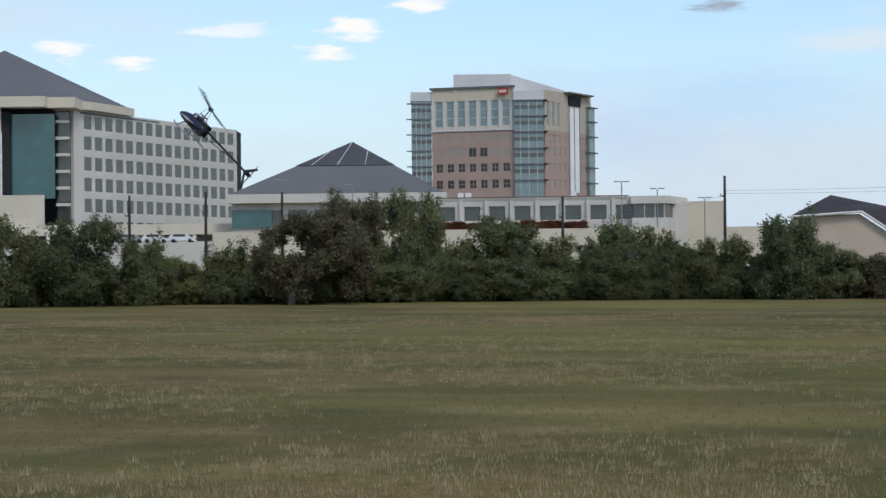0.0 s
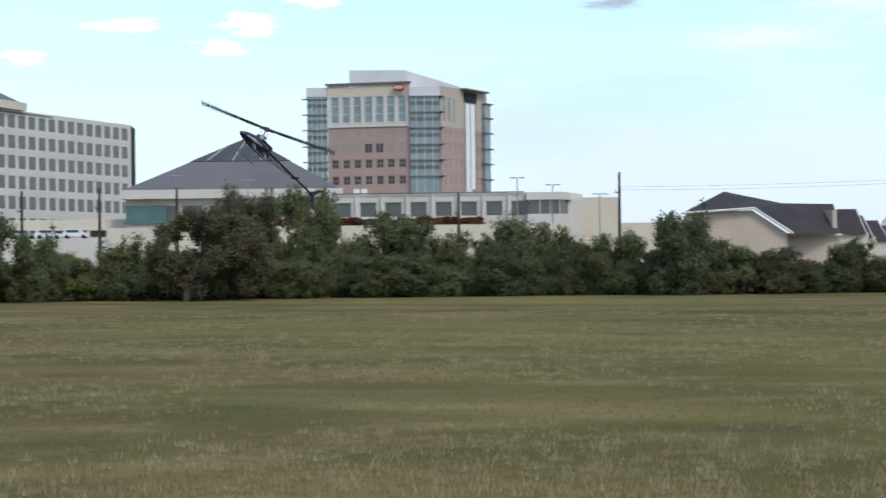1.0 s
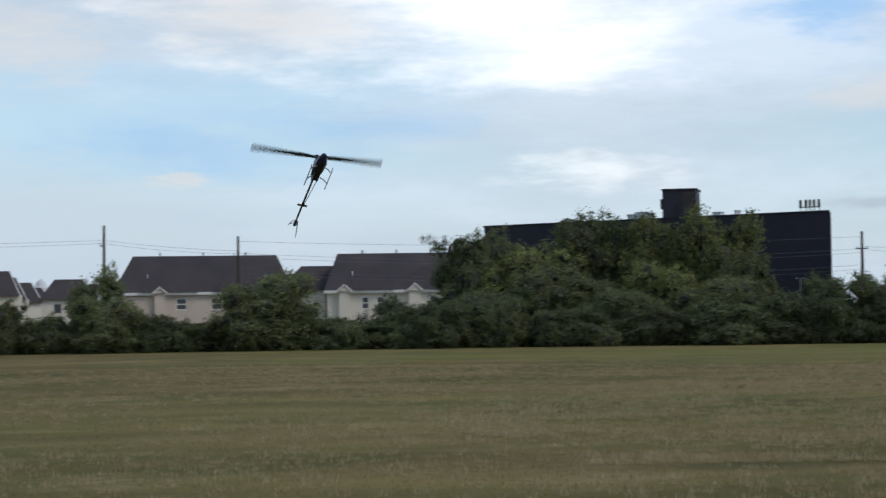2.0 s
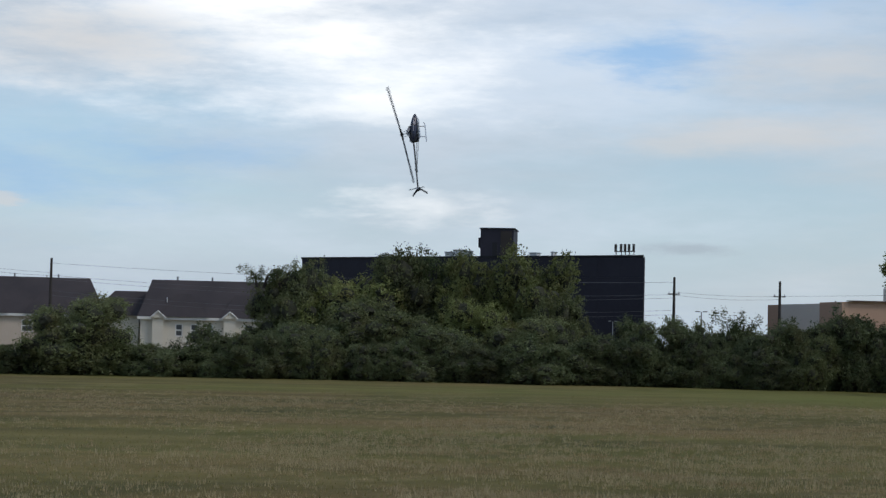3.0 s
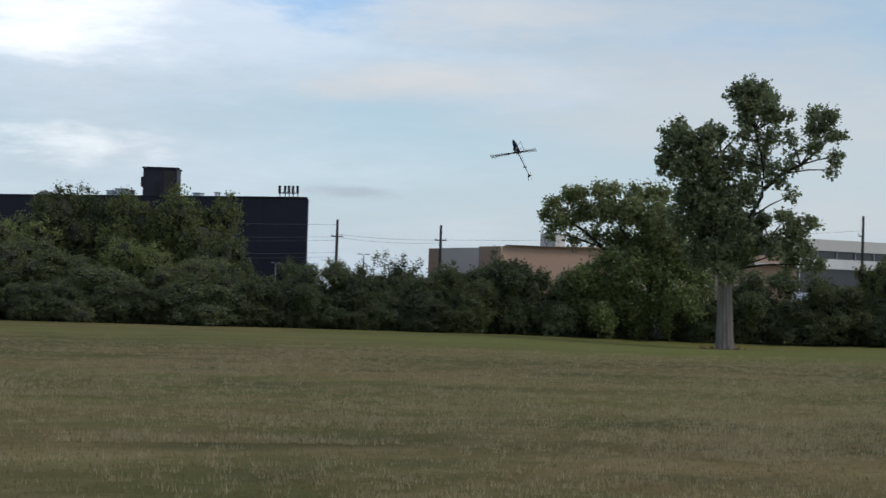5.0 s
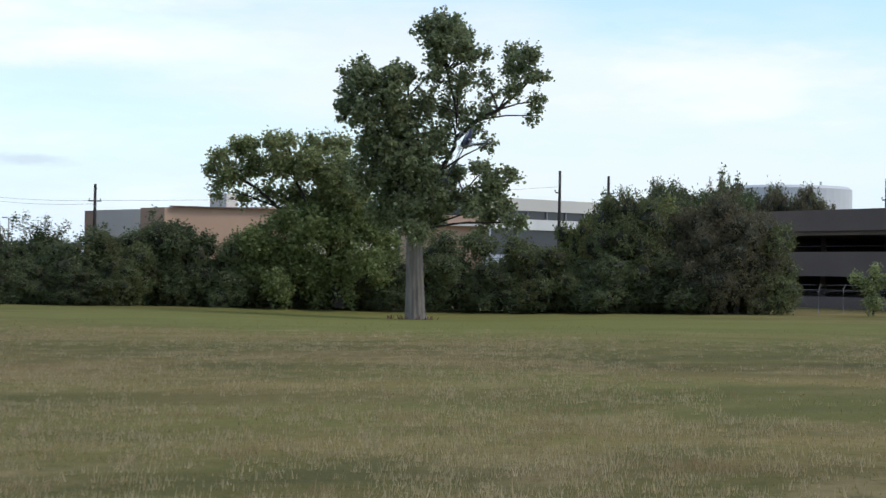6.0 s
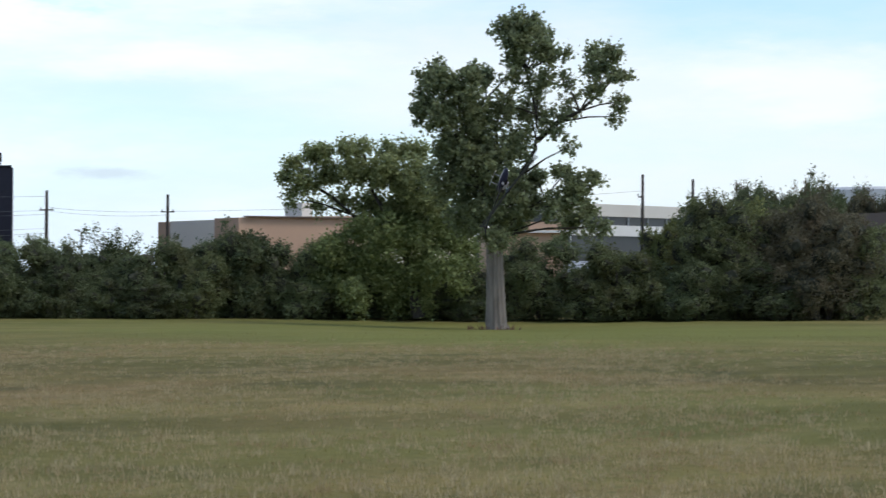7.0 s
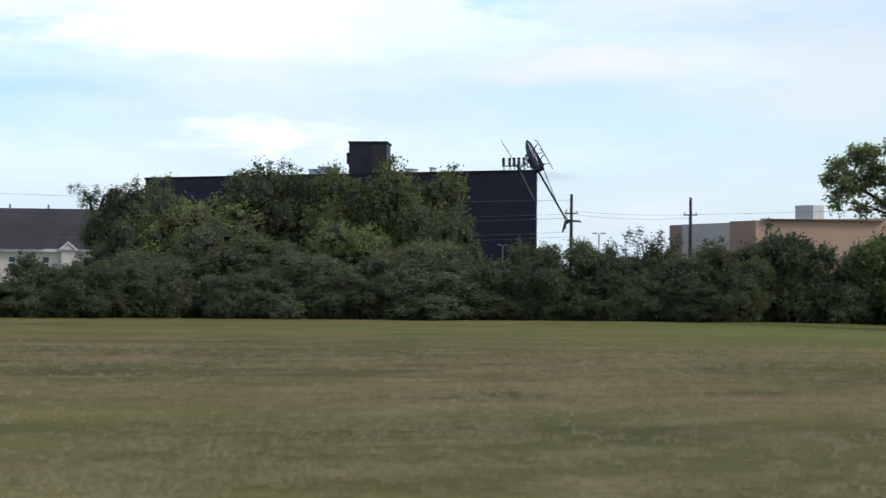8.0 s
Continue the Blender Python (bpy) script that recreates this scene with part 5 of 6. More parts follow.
bush(56.6, 108, 5.8, 3.4, 'd')
bush(57.6, 108, 6.0, 4.4, 'd')
bush(55.8, 108, 5.2, 2.6, 'd')
bush(58.6, 108, 5.7, 2.8, 'd')
bush(57.75, 98, 5.2, 3.3, 'b')
bush(58.4, 97, 4.5, 3.9, 'b')
bush(59.2, 96, 3.6, 2.9, 'g')
bush(55.30, 95, 2.42, 3.02, 'd')
bush(57.25, 95, 2.45, 3.49, 'd')

for a_, d_, top_ in ((32.2, 105, 6.95), (31.6, 105, 7.0), (32.9, 105, 6.95), (27.2, 104, 5.75), (27.9, 104, 5.9)):
    bush(a_, d_, top_, 2.0, "s", 4.6)
for k in range(11):
    bush(57.3 + 0.42 * k, 172 + 2 * (k % 2), (8.6, 8.1, 8.9, 8.3, 8.8, 8.2, 8.5, 8.9, 8.2, 8.6, 8.3)[k], (3.0, 2.5, 3.3)[k % 3], "bd"[k % 2])
# low growth that closes the foot of the hedge
rng = random.Random(5)
az = -19.0
while az < 58.6:
    bush(az, (95.0 if az < 43 else 97.0) + rng.uniform(-1.2, 1.0), rng.uniform(1.7, 2.3) if az < 9 else rng.uniform(1.1, 1.7) if az < 28 else rng.uniform(1.4, 2.2), rng.uniform(1.8, 2.6), rng.choice("dddg"))
    az += rng.uniform(0.75, 1.05)
# red planting by the office wing
for k in range(16):
    bush(-1.6 + 0.37 * k, 294 + (k % 3) * 0.5, 8.3 + 0.4 * rng.random(), 2.5, "r", 7.0)


def leafy(name, lobes, per, seed, leaf=0.06, bunch=24, spread=0.13):
    """Leaves bunched on twig ends that fill the lobes (x, y, z, radius, density). Returns the leaf mesh and the twigs."""
    rng = np.random.default_rng(seed)
    tips, hearts = [], []
    for x, y, z, r, dense in lobes:
        n = max(3, int(per * r * r * dense))
        d = rng.normal(size=(n, 3))
        d /= np.linalg.norm(d, axis=1)[:, None]
        d *= 1 + 0.38 * (rng.random(3) - 0.5)
        d *= (r * (0.2 + 0.78 * rng.random(n) ** 0.7 + 0.16 * rng.random(n) ** 6))[:, None]
        tips.append(np.array((x, y, z)) + d)
        hearts.append(np.array((x, y, z)) + d * 0.25)
    tips, hearts = np.concatenate(tips), np.concatenate(hearts)
    n = len(tips) * bunch
    along = np.repeat(hearts - tips, bunch, 0)
    c = np.repeat(tips, bunch, 0) + along * (0.55 * rng.random(n) ** 1.6)[:, None] + rng.normal(size=(n, 3)) * spread * (0.6 + 0.8 * np.repeat(rng.random(len(tips)), bunch))[:, None]
    nrm = rng.normal(size=(n, 3)) + np.array((0, 0, 0.35))
    nrm /= np.linalg.norm(nrm, axis=1)[:, None]
    u = np.cross(nrm, rng.normal(size=(n, 3)))
    u /= np.linalg.norm(u, axis=1)[:, None]
    v = np.cross(nrm, u)
    s = leaf * (0.55 + 0.8 * rng.random(n))[:, None]
    V = np.stack([c - u * s * 0.7, c + v * s * 0.72 - u * s * 0.15, c + u * s, c - v * s * 0.72 - u * s * 0.15], 1).reshape(-1, 3)
    me = bpy.data.meshes.new(name)
    me.from_pydata(V.tolist(), [], [tuple(range(4 * i, 4 * i + 4)) for i in range(n)])
    return me, list(zip(hearts.tolist(), tips.tolist()))


def twig_mesh(twigs, step=2):
    bm = bmesh.new()
    for p, q in twigs[::step]:
        tube(bm, [p, q], [0.011, 0.004], 3)
    return bm


def limb_part(t, pts, radii, material, name="limb"):
    bm = bmesh.new()
    tube(bm, pts, radii, 8)
    return part(name, bm, material, t)


def reach(t, limbs, lobes, material):
    """A branch from the nearest limb below into every lobe."""
    joints = [Vector(p) for limb in limbs for p in limb]
    for x, y, z, r, _ in lobes:
        c = Vector((x, y, z))
        j = min(joints, key=lambda p: (p - c).length + (3.0 if p.z > z - 0.15 else 0.0))
        bend = j.lerp(c, 0.5) + Vector((0, 0, 0.04 * (c - j).length))
        limb_part(t, [j, bend, c, c + (c - bend) * 0.5 * min(1.0, r)], [0.042, 0.03, 0.017, 0.007], material, "branch")


def cottonwood():
    """The lone field tree: a straight pale trunk and an open lobed crown. Lobes: across, height, radius, density."""
    t = thing("cottonwood_tree", (TREE_AT[0], TREE_AT[1], -0.37), "tall cottonwood with pale trunk and open glossy green crown", "tree", turn=-51)
    rng = random.Random(11)
    upper = [(1.02, 11.53, 0.75, 1), (0.47, 11.45, 0.6, 0.9), (1.49, 11.21, 0.75, 1), (0.78, 10.74, 0.86, 1.1), (1.73, 10.51, 0.75, 0.9), (0.08, 11.29, 0.44, 0.7), (2.51, 10.35, 0.41, 0.6), (0.63, 9.72, 0.78, 0.6), (1.57, 9.41, 0.86, 0.6), (3.69, 10.51, 0.5, 1), (4.23, 10.35, 0.56, 1), (3.76, 9.8, 0.66, 0.9), (4.47, 9.49, 0.53, 0.9), (4.63, 8.7, 0.44, 0.8), (4.55, 8.12, 0.35, 0.8), (3.61, 9.02, 0.56, 0.6), (2.67, 9.41, 0.63, 0.45), (2.74, 8.55, 0.6, 0.45)]
    middle = [(-2.27, 9.96, 0.47, 1), (-2.59, 9.49, 0.56, 1.1), (-2.04, 9.33, 0.75, 1.2), (-0.94, 9.57, 0.56, 1.1), (-0.47, 9.49, 0.56, 1.1), (-1.25, 8.86, 0.86, 1.2), (-2.67, 8.55, 0.63, 1.1), (-2.9, 8.16, 0.44, 1), (-2.04, 8, 0.91, 1.1), (-0.78, 8, 1.02, 1.2), (0.24, 8.47, 0.78, 0.8), (1.25, 8.16, 0.94, 0.6), (2.2, 7.84, 0.71, 0.5), (2.74, 6.98, 0.35, 0.7), (-1.73, 6.82, 0.97, 1.1), (-0.47, 6.74, 1.13, 1.2), (0.78, 7.06, 0.94, 0.8)]
    lower = [(-2.04, 5.65, 0.94, 1), (-0.78, 5.49, 1.18, 1.1), (0.47, 5.65, 1.1, 1), (1.49, 5.8, 0.63, 0.8), (1.41, 4.86, 0.78, 0.8), (2.51, 5.88, 0.56, 1), (2.9, 5.33, 0.75, 1.1), (3.53, 5.65, 0.47, 1), (2.2, 4.7, 0.78, 0.9), (3.37, 4.55, 0.66, 1), (3.69, 3.92, 0.53, 1), (2.82, 3.92, 0.63, 0.8), (-0.31, 4.16, 0.94, 1), (0.63, 4.16, 0.78, 0.8), (-1.25, 4.39, 0.86, 0.9), (0, 3.45, 0.63, 0.7)]
    full = [(x, rng.uniform(-1.5, 0.9), z, r, d) for x, z, r, d in upper + middle + lower] + [(-1.2, -0.8, 7.2, 1.2, 0.6), (-0.2, -0.9, 6.2, 1.2, 0.6), (0.7, -0.8, 5.0, 0.9, 0.7), (-0.3, -0.9, 4.4, 0.8, 0.8)]
    me, twigs = leafy("crown", full, 130, 21, 0.084, 14, 0.09)
    part("crown", me, M["leaf_t"], t, "open crown of broad glossy leaves")
    part("fine_branching", twig_mesh(twigs), M["twig"], t)
    bm = bmesh.new()
    sides = 26
    rings = []
    for z, r, x in ((-0.1, 0.54, 0.02), (0.08, 0.46, 0.02), (0.35, 0.40, 0.0), (1.0, 0.365, -0.02), (2.0, 0.335, -0.05), (3.0, 0.315, -0.08), (3.7, 0.28, -0.06)):
        rings.append([bm.verts.new((x + math.cos(k * math.tau / sides) * r * (1 + 0.03 * math.sin(5 * k + z) + (0.16 * math.cos(5 * k * math.tau / sides) if z < 0.2 else 0)), math.sin(k * math.tau / sides) * r * (1 + 0.06 * math.cos(3 * k)), z)) for k in range(sides)])
    for p, q in zip(rings, rings[1:]):
        for k in range(sides):
            bm.faces.new((p[k], p[(k + 1) % sides], q[(k + 1) % sides], q[k]))
    part("trunk", bm, M["bark"], t, "pale furrowed trunk")
    limb_part(t, [(-0.06, 0, 3.6), (-0.02, 0, 4.3), (0.05, 0, 5.1)], [0.27, 0.2, 0.13], M["twig"], "upper_trunk")
    limbs = [[(0.1, 0, 5.0), (0.9, 0.2, 5.9), (1.45, 0.3, 6.9), (1.5, 0.2, 8.2), (1.1, 0.0, 9.8), (1.0, 0, 11.2)],
             [(1.5, 0.3, 7.2), (2.3, 0.1, 7.9), (3.1, -0.1, 8.3), (3.9, -0.2, 9.0), (4.3, -0.2, 9.9)],
             [(-0.1, 0, 4.2), (-0.6, -0.2, 5.4), (-1.2, -0.3, 6.8), (-1.8, -0.3, 8.2), (-2.2, -0.3, 9.4)],
             [(0.0, 0, 4.6), (0.1, 0.4, 6.0), (0.0, 0.5, 7.4), (-0.4, 0.4, 8.8)],
             [(0.1, 0, 3.6), (0.9, -0.3, 4.5), (1.8, -0.4, 5.0)]]
    for pts in limbs:
        n = len(pts) - 1
        limb_part(t, pts, [0.10 * (1 - 0.85 * i / n) + 0.01 for i in range(n + 1)], M["twig"])
    reach(t, limbs, full, M["twig"])
    r = thing("root_litter", (TREE_AT[0], TREE_AT[1], -0.36), "bare soil, suckers and dead twigs round the trunk", "litter", turn=-51)
    bm = bmesh.new()
    for k in range(70):
        a, d = rng.uniform(0, math.tau), rng.uniform(0.45, 1.0)
        x, y = math.cos(a) * d - (0.35 if k % 2 else 0), math.sin(a) * d * 0.7 - 0.3
        tube(bm, [(x, y, 0.02), (x + rng.uniform(-0.15, 0.15), y + rng.uniform(-0.1, 0.1), rng.uniform(0.05, 0.3))], [0.022, 0.008], 5)
    part("dead_growth", bm, M["litter"], r, "reddish brown dead suckers")
    bm = bmesh.new()
    bmesh.ops.create_circle(bm, cap_ends=True, radius=1.15, segments=24)
    for v in bm.verts:
        v.co *= 1 + 0.2 * math.sin(7 * math.atan2(v.co.y, v.co.x))
        v.co.z = 0.03
    part("soil_patch", bm, M["soil"], r)


cottonwood()


def hedge_tree():
    """The broad leaning tree beside the cottonwood."""
    p = polar(48.5, 96.5)
    t = thing("spreading_tree", (p.x, p.y, 0), "wide spreading green tree leaning out of the hedge", "tree", turn=-51)
    top = [(-5.56, 5.84, 0.45, 0.9), (-5.22, 6.36, 0.55, 1), (-4.53, 6.79, 0.59, 1.1), (-4.01, 6.96, 0.48, 1.1), (-2.97, 7.05, 0.55, 1.1), (-2.37, 7.13, 0.48, 1.1), (-1.42, 7.05, 0.55, 1.1), (-0.73, 7.05, 0.52, 1.1), (-0.12, 6.96, 0.59, 1.1), (-4.78, 5.66, 0.79, 0.9), (-3.83, 6.01, 0.86, 1), (-2.63, 6.1, 0.95, 1.1), (-1.42, 6.01, 1, 1.2), (-0.21, 5.84, 1.07, 1.2), (-5.22, 4.97, 0.55, 0.7), (-4.35, 4.72, 0.59, 0.5), (-3.23, 4.97, 0.78, 0.6), (-2.11, 4.8, 0.95, 0.9), (-0.73, 4.63, 1.17, 1.1), (0.48, 4.8, 1.04, 1)]
    low = [(-1.42, 3.25, 1.21, 1), (-0.03, 3.25, 1.3, 1.1), (1.17, 3.42, 1.04, 1.1), (1.87, 3.07, 0.73, 1), (2.04, 2.21, 0.62, 0.9), (1.17, 2.04, 0.83, 1), (0.14, 1.69, 1, 1), (-1.24, 1.69, 1.12, 1), (-2.63, 2.38, 1.04, 1), (-3.66, 2.73, 0.83, 1), (-3.83, 1.52, 0.86, 1), (-2.63, 1, 0.95, 1), (-1.07, 0.66, 0.83, 1), (0.14, 0.57, 0.69, 1), (1.69, 1.35, 0.52, 0.8), (-2.37, 3.68, 0.79, 1), (-1.42, 3.97, 0.9, 1), (-3.23, 3.16, 0.66, 1), (-0.38, 3.94, 1.04, 1), (0.83, 4.2, 0.95, 1), (-4.35, 2.04, 0.73, 1)]
    rng = random.Random(4)
    full = [(x, rng.uniform(-0.9, 0.9), z, r, d) for x, z, r, d in top]
    hanging = [(x, rng.uniform(-1.5, 0.4), z, r, d) for x, z, r, d in low]
    me, twigs = leafy("crown", full, 150, 31, 0.078, 14, 0.10)
    # backlight on the crown is put into this paler leaf colour
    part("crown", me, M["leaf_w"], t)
    part("fine_branching", twig_mesh(twigs), M["twig"], t)
    me, twigs = leafy("low_foliage", hanging, 130, 33, 0.078, 17, 0.14)
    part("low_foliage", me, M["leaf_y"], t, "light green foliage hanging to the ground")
    limb_part(t, [(0, 0, 0), (-0.2, 0, 1.5), (-0.6, 0, 3.0)], [0.3, 0.24, 0.18], M["twig"], "trunk")
    limbs = [[(-0.6, 0, 2.8), (-1.6, 0.1, 3.5), (-2.8, 0.2, 4.3), (-3.7, 0.1, 5.1), (-4.6, 0, 5.7)], [(-0.6, 0, 2.9), (-1.3, -0.2, 4.2), (-2.0, -0.2, 5.4), (-2.2, -0.2, 6.4)], [(-0.5, 0, 2.9), (-0.3, 0.2, 4.4), (0.1, 0.2, 5.8)]]
    for pts in limbs:
        n = len(pts) - 1
        limb_part(t, pts, [0.11 * (1 - 0.85 * i / n) + 0.01 for i in range(n + 1)], M["twig"])
    reach(t, limbs, full, M["twig"])


hedge_tree()


def sapling():
    p = polar(62.0, 97.5)
    t = thing("sapling", p, "small yellow-green sapling in front of the fence", "sapling", turn=-60)
    limb_part(t, [(0, 0, 0), (0.03, 0, 0.8), (0.0, 0, 1.7)], [0.04, 0.03, 0.012], M["twig"], "stem")
    me, twigs = leafy("crown", [(0, 0, 0.6, 0.5, 1), (-0.75, 0, 1.55, 0.3, 1.3), (-0.4, 0, 1.35, 0.32, 1), (0.5, 0, 1.5, 0.36, 1), (0.75, 0, 1.75, 0.28, 1.2), (0.1, 0, 1.95, 0.35, 1), (0, 0, 1.2, 0.42, 1)], 260, 51, 0.055, 16, 0.09)
    part("crown", me, M["leaf_w"], t)
    part("fine_branching", twig_mesh(twigs, 1), M["twig"], t)


sapling()


def round_tree():
    p = polar(-4.39, 91)
    t = thing("round_tree", p, "rounded brownish green tree with a short bare trunk", "tree", turn=4.4)
    rng = random.Random(17)
    lobes = [(1.4, 0.3, 2.2, 1.3, 1.0), (1.2, 0.2, 3.2, 0.9, 1.0), (2.4, 0.2, 1.6, 0.9, 1.0), (0.3, 0.2, 1.7, 0.9, 1.0)]
    for _ in range(62):
        a, e = rng.uniform(0, math.tau), math.asin(rng.uniform(-0.85, 1.0))
        lobes.append((1.05 + 2.5 * math.cos(a) * math.cos(e), 1.7 * math.sin(a) * math.cos(e), 2.05 + 1.85 * math.sin(e), rng.uniform(0.38, 0.6), 1.3))
    me, twigs = leafy("crown", lobes, 130, 71, 0.066, 16, 0.10)
    part("crown", me, M["leaf_b"], t, "dense brownish crown")
    part("fine_branching", twig_mesh(twigs), M["twig"], t)
    limb_part(t, [(0, 0, -0.02), (0.05, 0, 0.6), (0.4, 0, 1.4), (1.0, 0.1, 2.4)], [0.17, 0.14, 0.11, 0.06], M["bark"], "trunk")
    limb_part(t, [(0.2, 0, 1.0), (1.2, 0.1, 1.6), (2.3, 0.2, 2.2)], [0.1, 0.07, 0.03], M["twig"])


round_tree()


def blades(name, label, material, x, y, h, w, spread, rng):
    n = len(x)
    d = rng.random(n) * np.pi * 2
    lean = (rng.random((n, 2)) - 0.5) * h[:, None] * spread
    V = np.stack([np.stack([x - w * np.cos(d), y - w * np.sin(d), 0 * x], 1), np.stack([x + w * np.cos(d), y + w * np.sin(d), 0 * x], 1),
                  np.stack([x + lean[:, 0], y + lean[:, 1], h], 1)], 1).reshape(-1, 3)
    me = bpy.data.meshes.new(name)
    me.from_pydata(V.tolist(), [], [(3 * i, 3 * i + 1, 3 * i + 2) for i in range(n)])
    me.materials.append(material)
    tagged(new(name, me), label, "grass", kind="stuff")


def grass():
    """Standing blades and straw tufts over the near part of the field."""
    rng = np.random.default_rng(3)
    n = 110000
    r = 10.5 + 62.0 * rng.random(n) ** 1.5
    a = np.radians(-24 + 100 * rng.random(n))
    x, y = r * np.sin(a), r * np.cos(a)
    blades("grass_blades", "short green and olive grass blades", M["blade_green"], x, y, 0.02 + 0.035 * rng.random(n), 0.004 + 0.003 * rng.random(n), 1.2, rng)
    k, per = 26000, 11
    r = 10.5 + 55.0 * rng.random(k) ** 1.3
    a = np.radians(-24 + 100 * rng.random(k))
    cx, cy = r * np.sin(a), r * np.cos(a)
    patch = np.sin(cx * 0.55 + 0.8) * np.sin(cy * 0.47 + cx * 0.2) + 0.7 * np.sin(cx * 0.17 + 1.3) * np.sin(cy * 0.21)
    keep = patch > rng.random(k) * 1.2 - 0.75
    cx, cy = cx[keep], cy[keep]
    size = 0.04 + 0.05 * rng.random(len(cx)) ** 2
    x = np.repeat(cx, per) + rng.normal(size=len(cx) * per) * 0.05
    y = np.repeat(cy, per) + rng.normal(size=len(cx) * per) * 0.05
    h = np.repeat(size, per) * (0.5 + 0.9 * rng.random(len(x)))
    k = 15000
    r = 7.5 + 40.0 * rng.random(k) ** 1.3
    a = np.radians(15 + 58 * rng.random(k))
    ex, ey = 9.0 + r * np.sin(a), 10.5 + r * np.cos(a)
    lump = np.sin(ex * 0.9) * np.sin(ey * 0.8 + ex * 0.3) + 0.6 * np.sin(ex * 0.33) * np.sin(ey * 0.41)
    keep = lump > rng.random(k) * 1.3 - 0.7
    ex, ey = ex[keep], ey[keep]
    reach_up = np.repeat(0.035 + 0.06 * rng.random(len(ex)) ** 2, per)
    x = np.concatenate([x, np.repeat(ex, per) + rng.normal(size=len(ex) * per) * 0.05])
    y = np.concatenate([y, np.repeat(ey, per) + rng.normal(size=len(ex) * per) * 0.05])
    h = np.concatenate([h, reach_up * (0.5 + 0.9 * rng.random(len(reach_up)))])
    blades("straw_tufts", "dry straw coloured grass tufts", M["blade"], x, y, h, 0.003 + 0.003 * rng.random(len(x)), 0.9, rng)


grass()


# ---------------------------------------------------------------- model helicopter
def helicopter():
    t = thing("model_helicopter", (0, 0, 0), "dark blue and black radio controlled helicopter in flight", "helicopter")
    bm = bmesh.new()
    prof = [(0.285, 0.010, -0.082), (0.262, 0.026, -0.078), (0.21, 0.044, -0.070), (0.13, 0.058, -0.058), (0.04, 0.062, -0.048), (-0.03, 0.056, -0.042), (-0.10, 0.042, -0.038), (-0.16, 0.024, -0.035)]
    rings = []
    for x, r, z in prof:
        rings.append([bm.verts.new((x, math.cos(k * math.tau / 16) * r * 1.15, z + math.sin(k * math.tau / 16) * r * 1.0)) for k in range(16)])
    for p, q in zip(rings, rings[1:]):
        for k in range(16):
            f = bm.faces.new((p[k], q[k], q[(k + 1) % 16], p[(k + 1) % 16]))
            f.smooth = True
    bm.faces.new(rings[0])
    bm.faces.new(rings[-1][::-1])
    part("canopy", bm, M["canopy"], t, "dark blue fibreglass canopy")
    for s in (-1, 1):
        bm = bmesh.new()
        tube(bm, [(0.22, s * 0.040, -0.075), (0.12, s * 0.054, -0.070), (0.0, s * 0.056, -0.055)], [0.008, 0.020, 0.012], 8)
        part("canopy_stripe", bm, M["canopy_w"], t, "pale painted stripe")
        part("side_frame", boxes((-0.16, 0.10, s * 0.034 - 0.002, s * 0.034 + 0.002, -0.10, 0.03)), M["carbon"], t)
        bm = bmesh.new()
        tube(bm, [(0.17, s * 0.125, -0.165), (0.13, s * 0.125, -0.185), (-0.16, s * 0.125, -0.185)], [0.006] * 3, 8)
        skid = part("skid", bm, M["alu"], t, "pale tubular landing skid")
        for x in (0.10, -0.07):
            bm = bmesh.new()
            tube(bm, [(x, s * 0.04, -0.10), (x, s * 0.09, -0.13), (x, s * 0.125, -0.185)], [0.008, 0.007, 0.006], 6)
            part("strut", bm, M["alu"], skid)
    part("chassis", boxes((-0.12, 0.16, -0.03, 0.03, -0.115, -0.095), (-0.14, 0.02, -0.028, 0.028, -0.06, 0.02)), M["carbon"], t)
    part("battery", boxes((0.04, 0.20, -0.024, 0.024, -0.095, -0.045)), M["carbon"], t)
    bm = bmesh.new()
    tube(bm, [(-0.10, 0, -0.02), (-0.45, 0, -0.02), (-0.93, 0, -0.02)], [0.013, 0.012, 0.011], 12)
    part("tail_boom", bm, M["carbon"], t, "black carbon tail boom")
    for s in (-1, 1):
        bm = bmesh.new()
        tube(bm, [(-0.12, s * 0.03, -0.09), (-0.62, s * 0.012, -0.03)], [0.004, 0.004], 6)
        part("boom_brace", bm, M["carbon"], t)
    part("tail_case", boxes((-0.96, -0.90, -0.016, 0.016, -0.04, 0.0)), M["carbon"], t)
    for x, y in ((0.045, 0.045), (0.045, -0.045), (-0.06, 0.0)):
        part("servo", boxes((x - 0.02, x + 0.02, y - 0.012, y + 0.012, 0.0, 0.045)), M["canopy_w"], t, "pale servo under the rotor head")
        bm = bmesh.new()
        tube(bm, [(x * 0.9, y * 0.9, 0.04), (x * 0.6, y * 0.6, 0.14)], [0.003, 0.003], 6)
        part("pushrod", bm, M["alu"], t)
    part("main_gear", tube(bmesh.new(), [(0, 0, 0.008), (0, 0, 0.018)], [0.055, 0.055], 20), M["carbon"], t)
    fin = [(-0.89, -0.02), (-0.94, -0.045), (-1.03, -0.16), (-1.0, -0.16), (-0.90, 0.0), (-1.0, 0.09), (-1.03, 0.09), (-0.95, 0.0)]
    outline = [fin[k] for k in (0, 3, 2, 1, 7, 6, 5, 4)]
    part("tail_fin", solid([(x, y, z) for y in (0.024, 0.030) for x, z in outline], [tuple(range(8)), tuple(range(15, 7, -1))] + [(k, (k + 1) % 8, 8 + (k + 1) % 8, 8 + k) for k in range(8)]), M["carbon"], t)
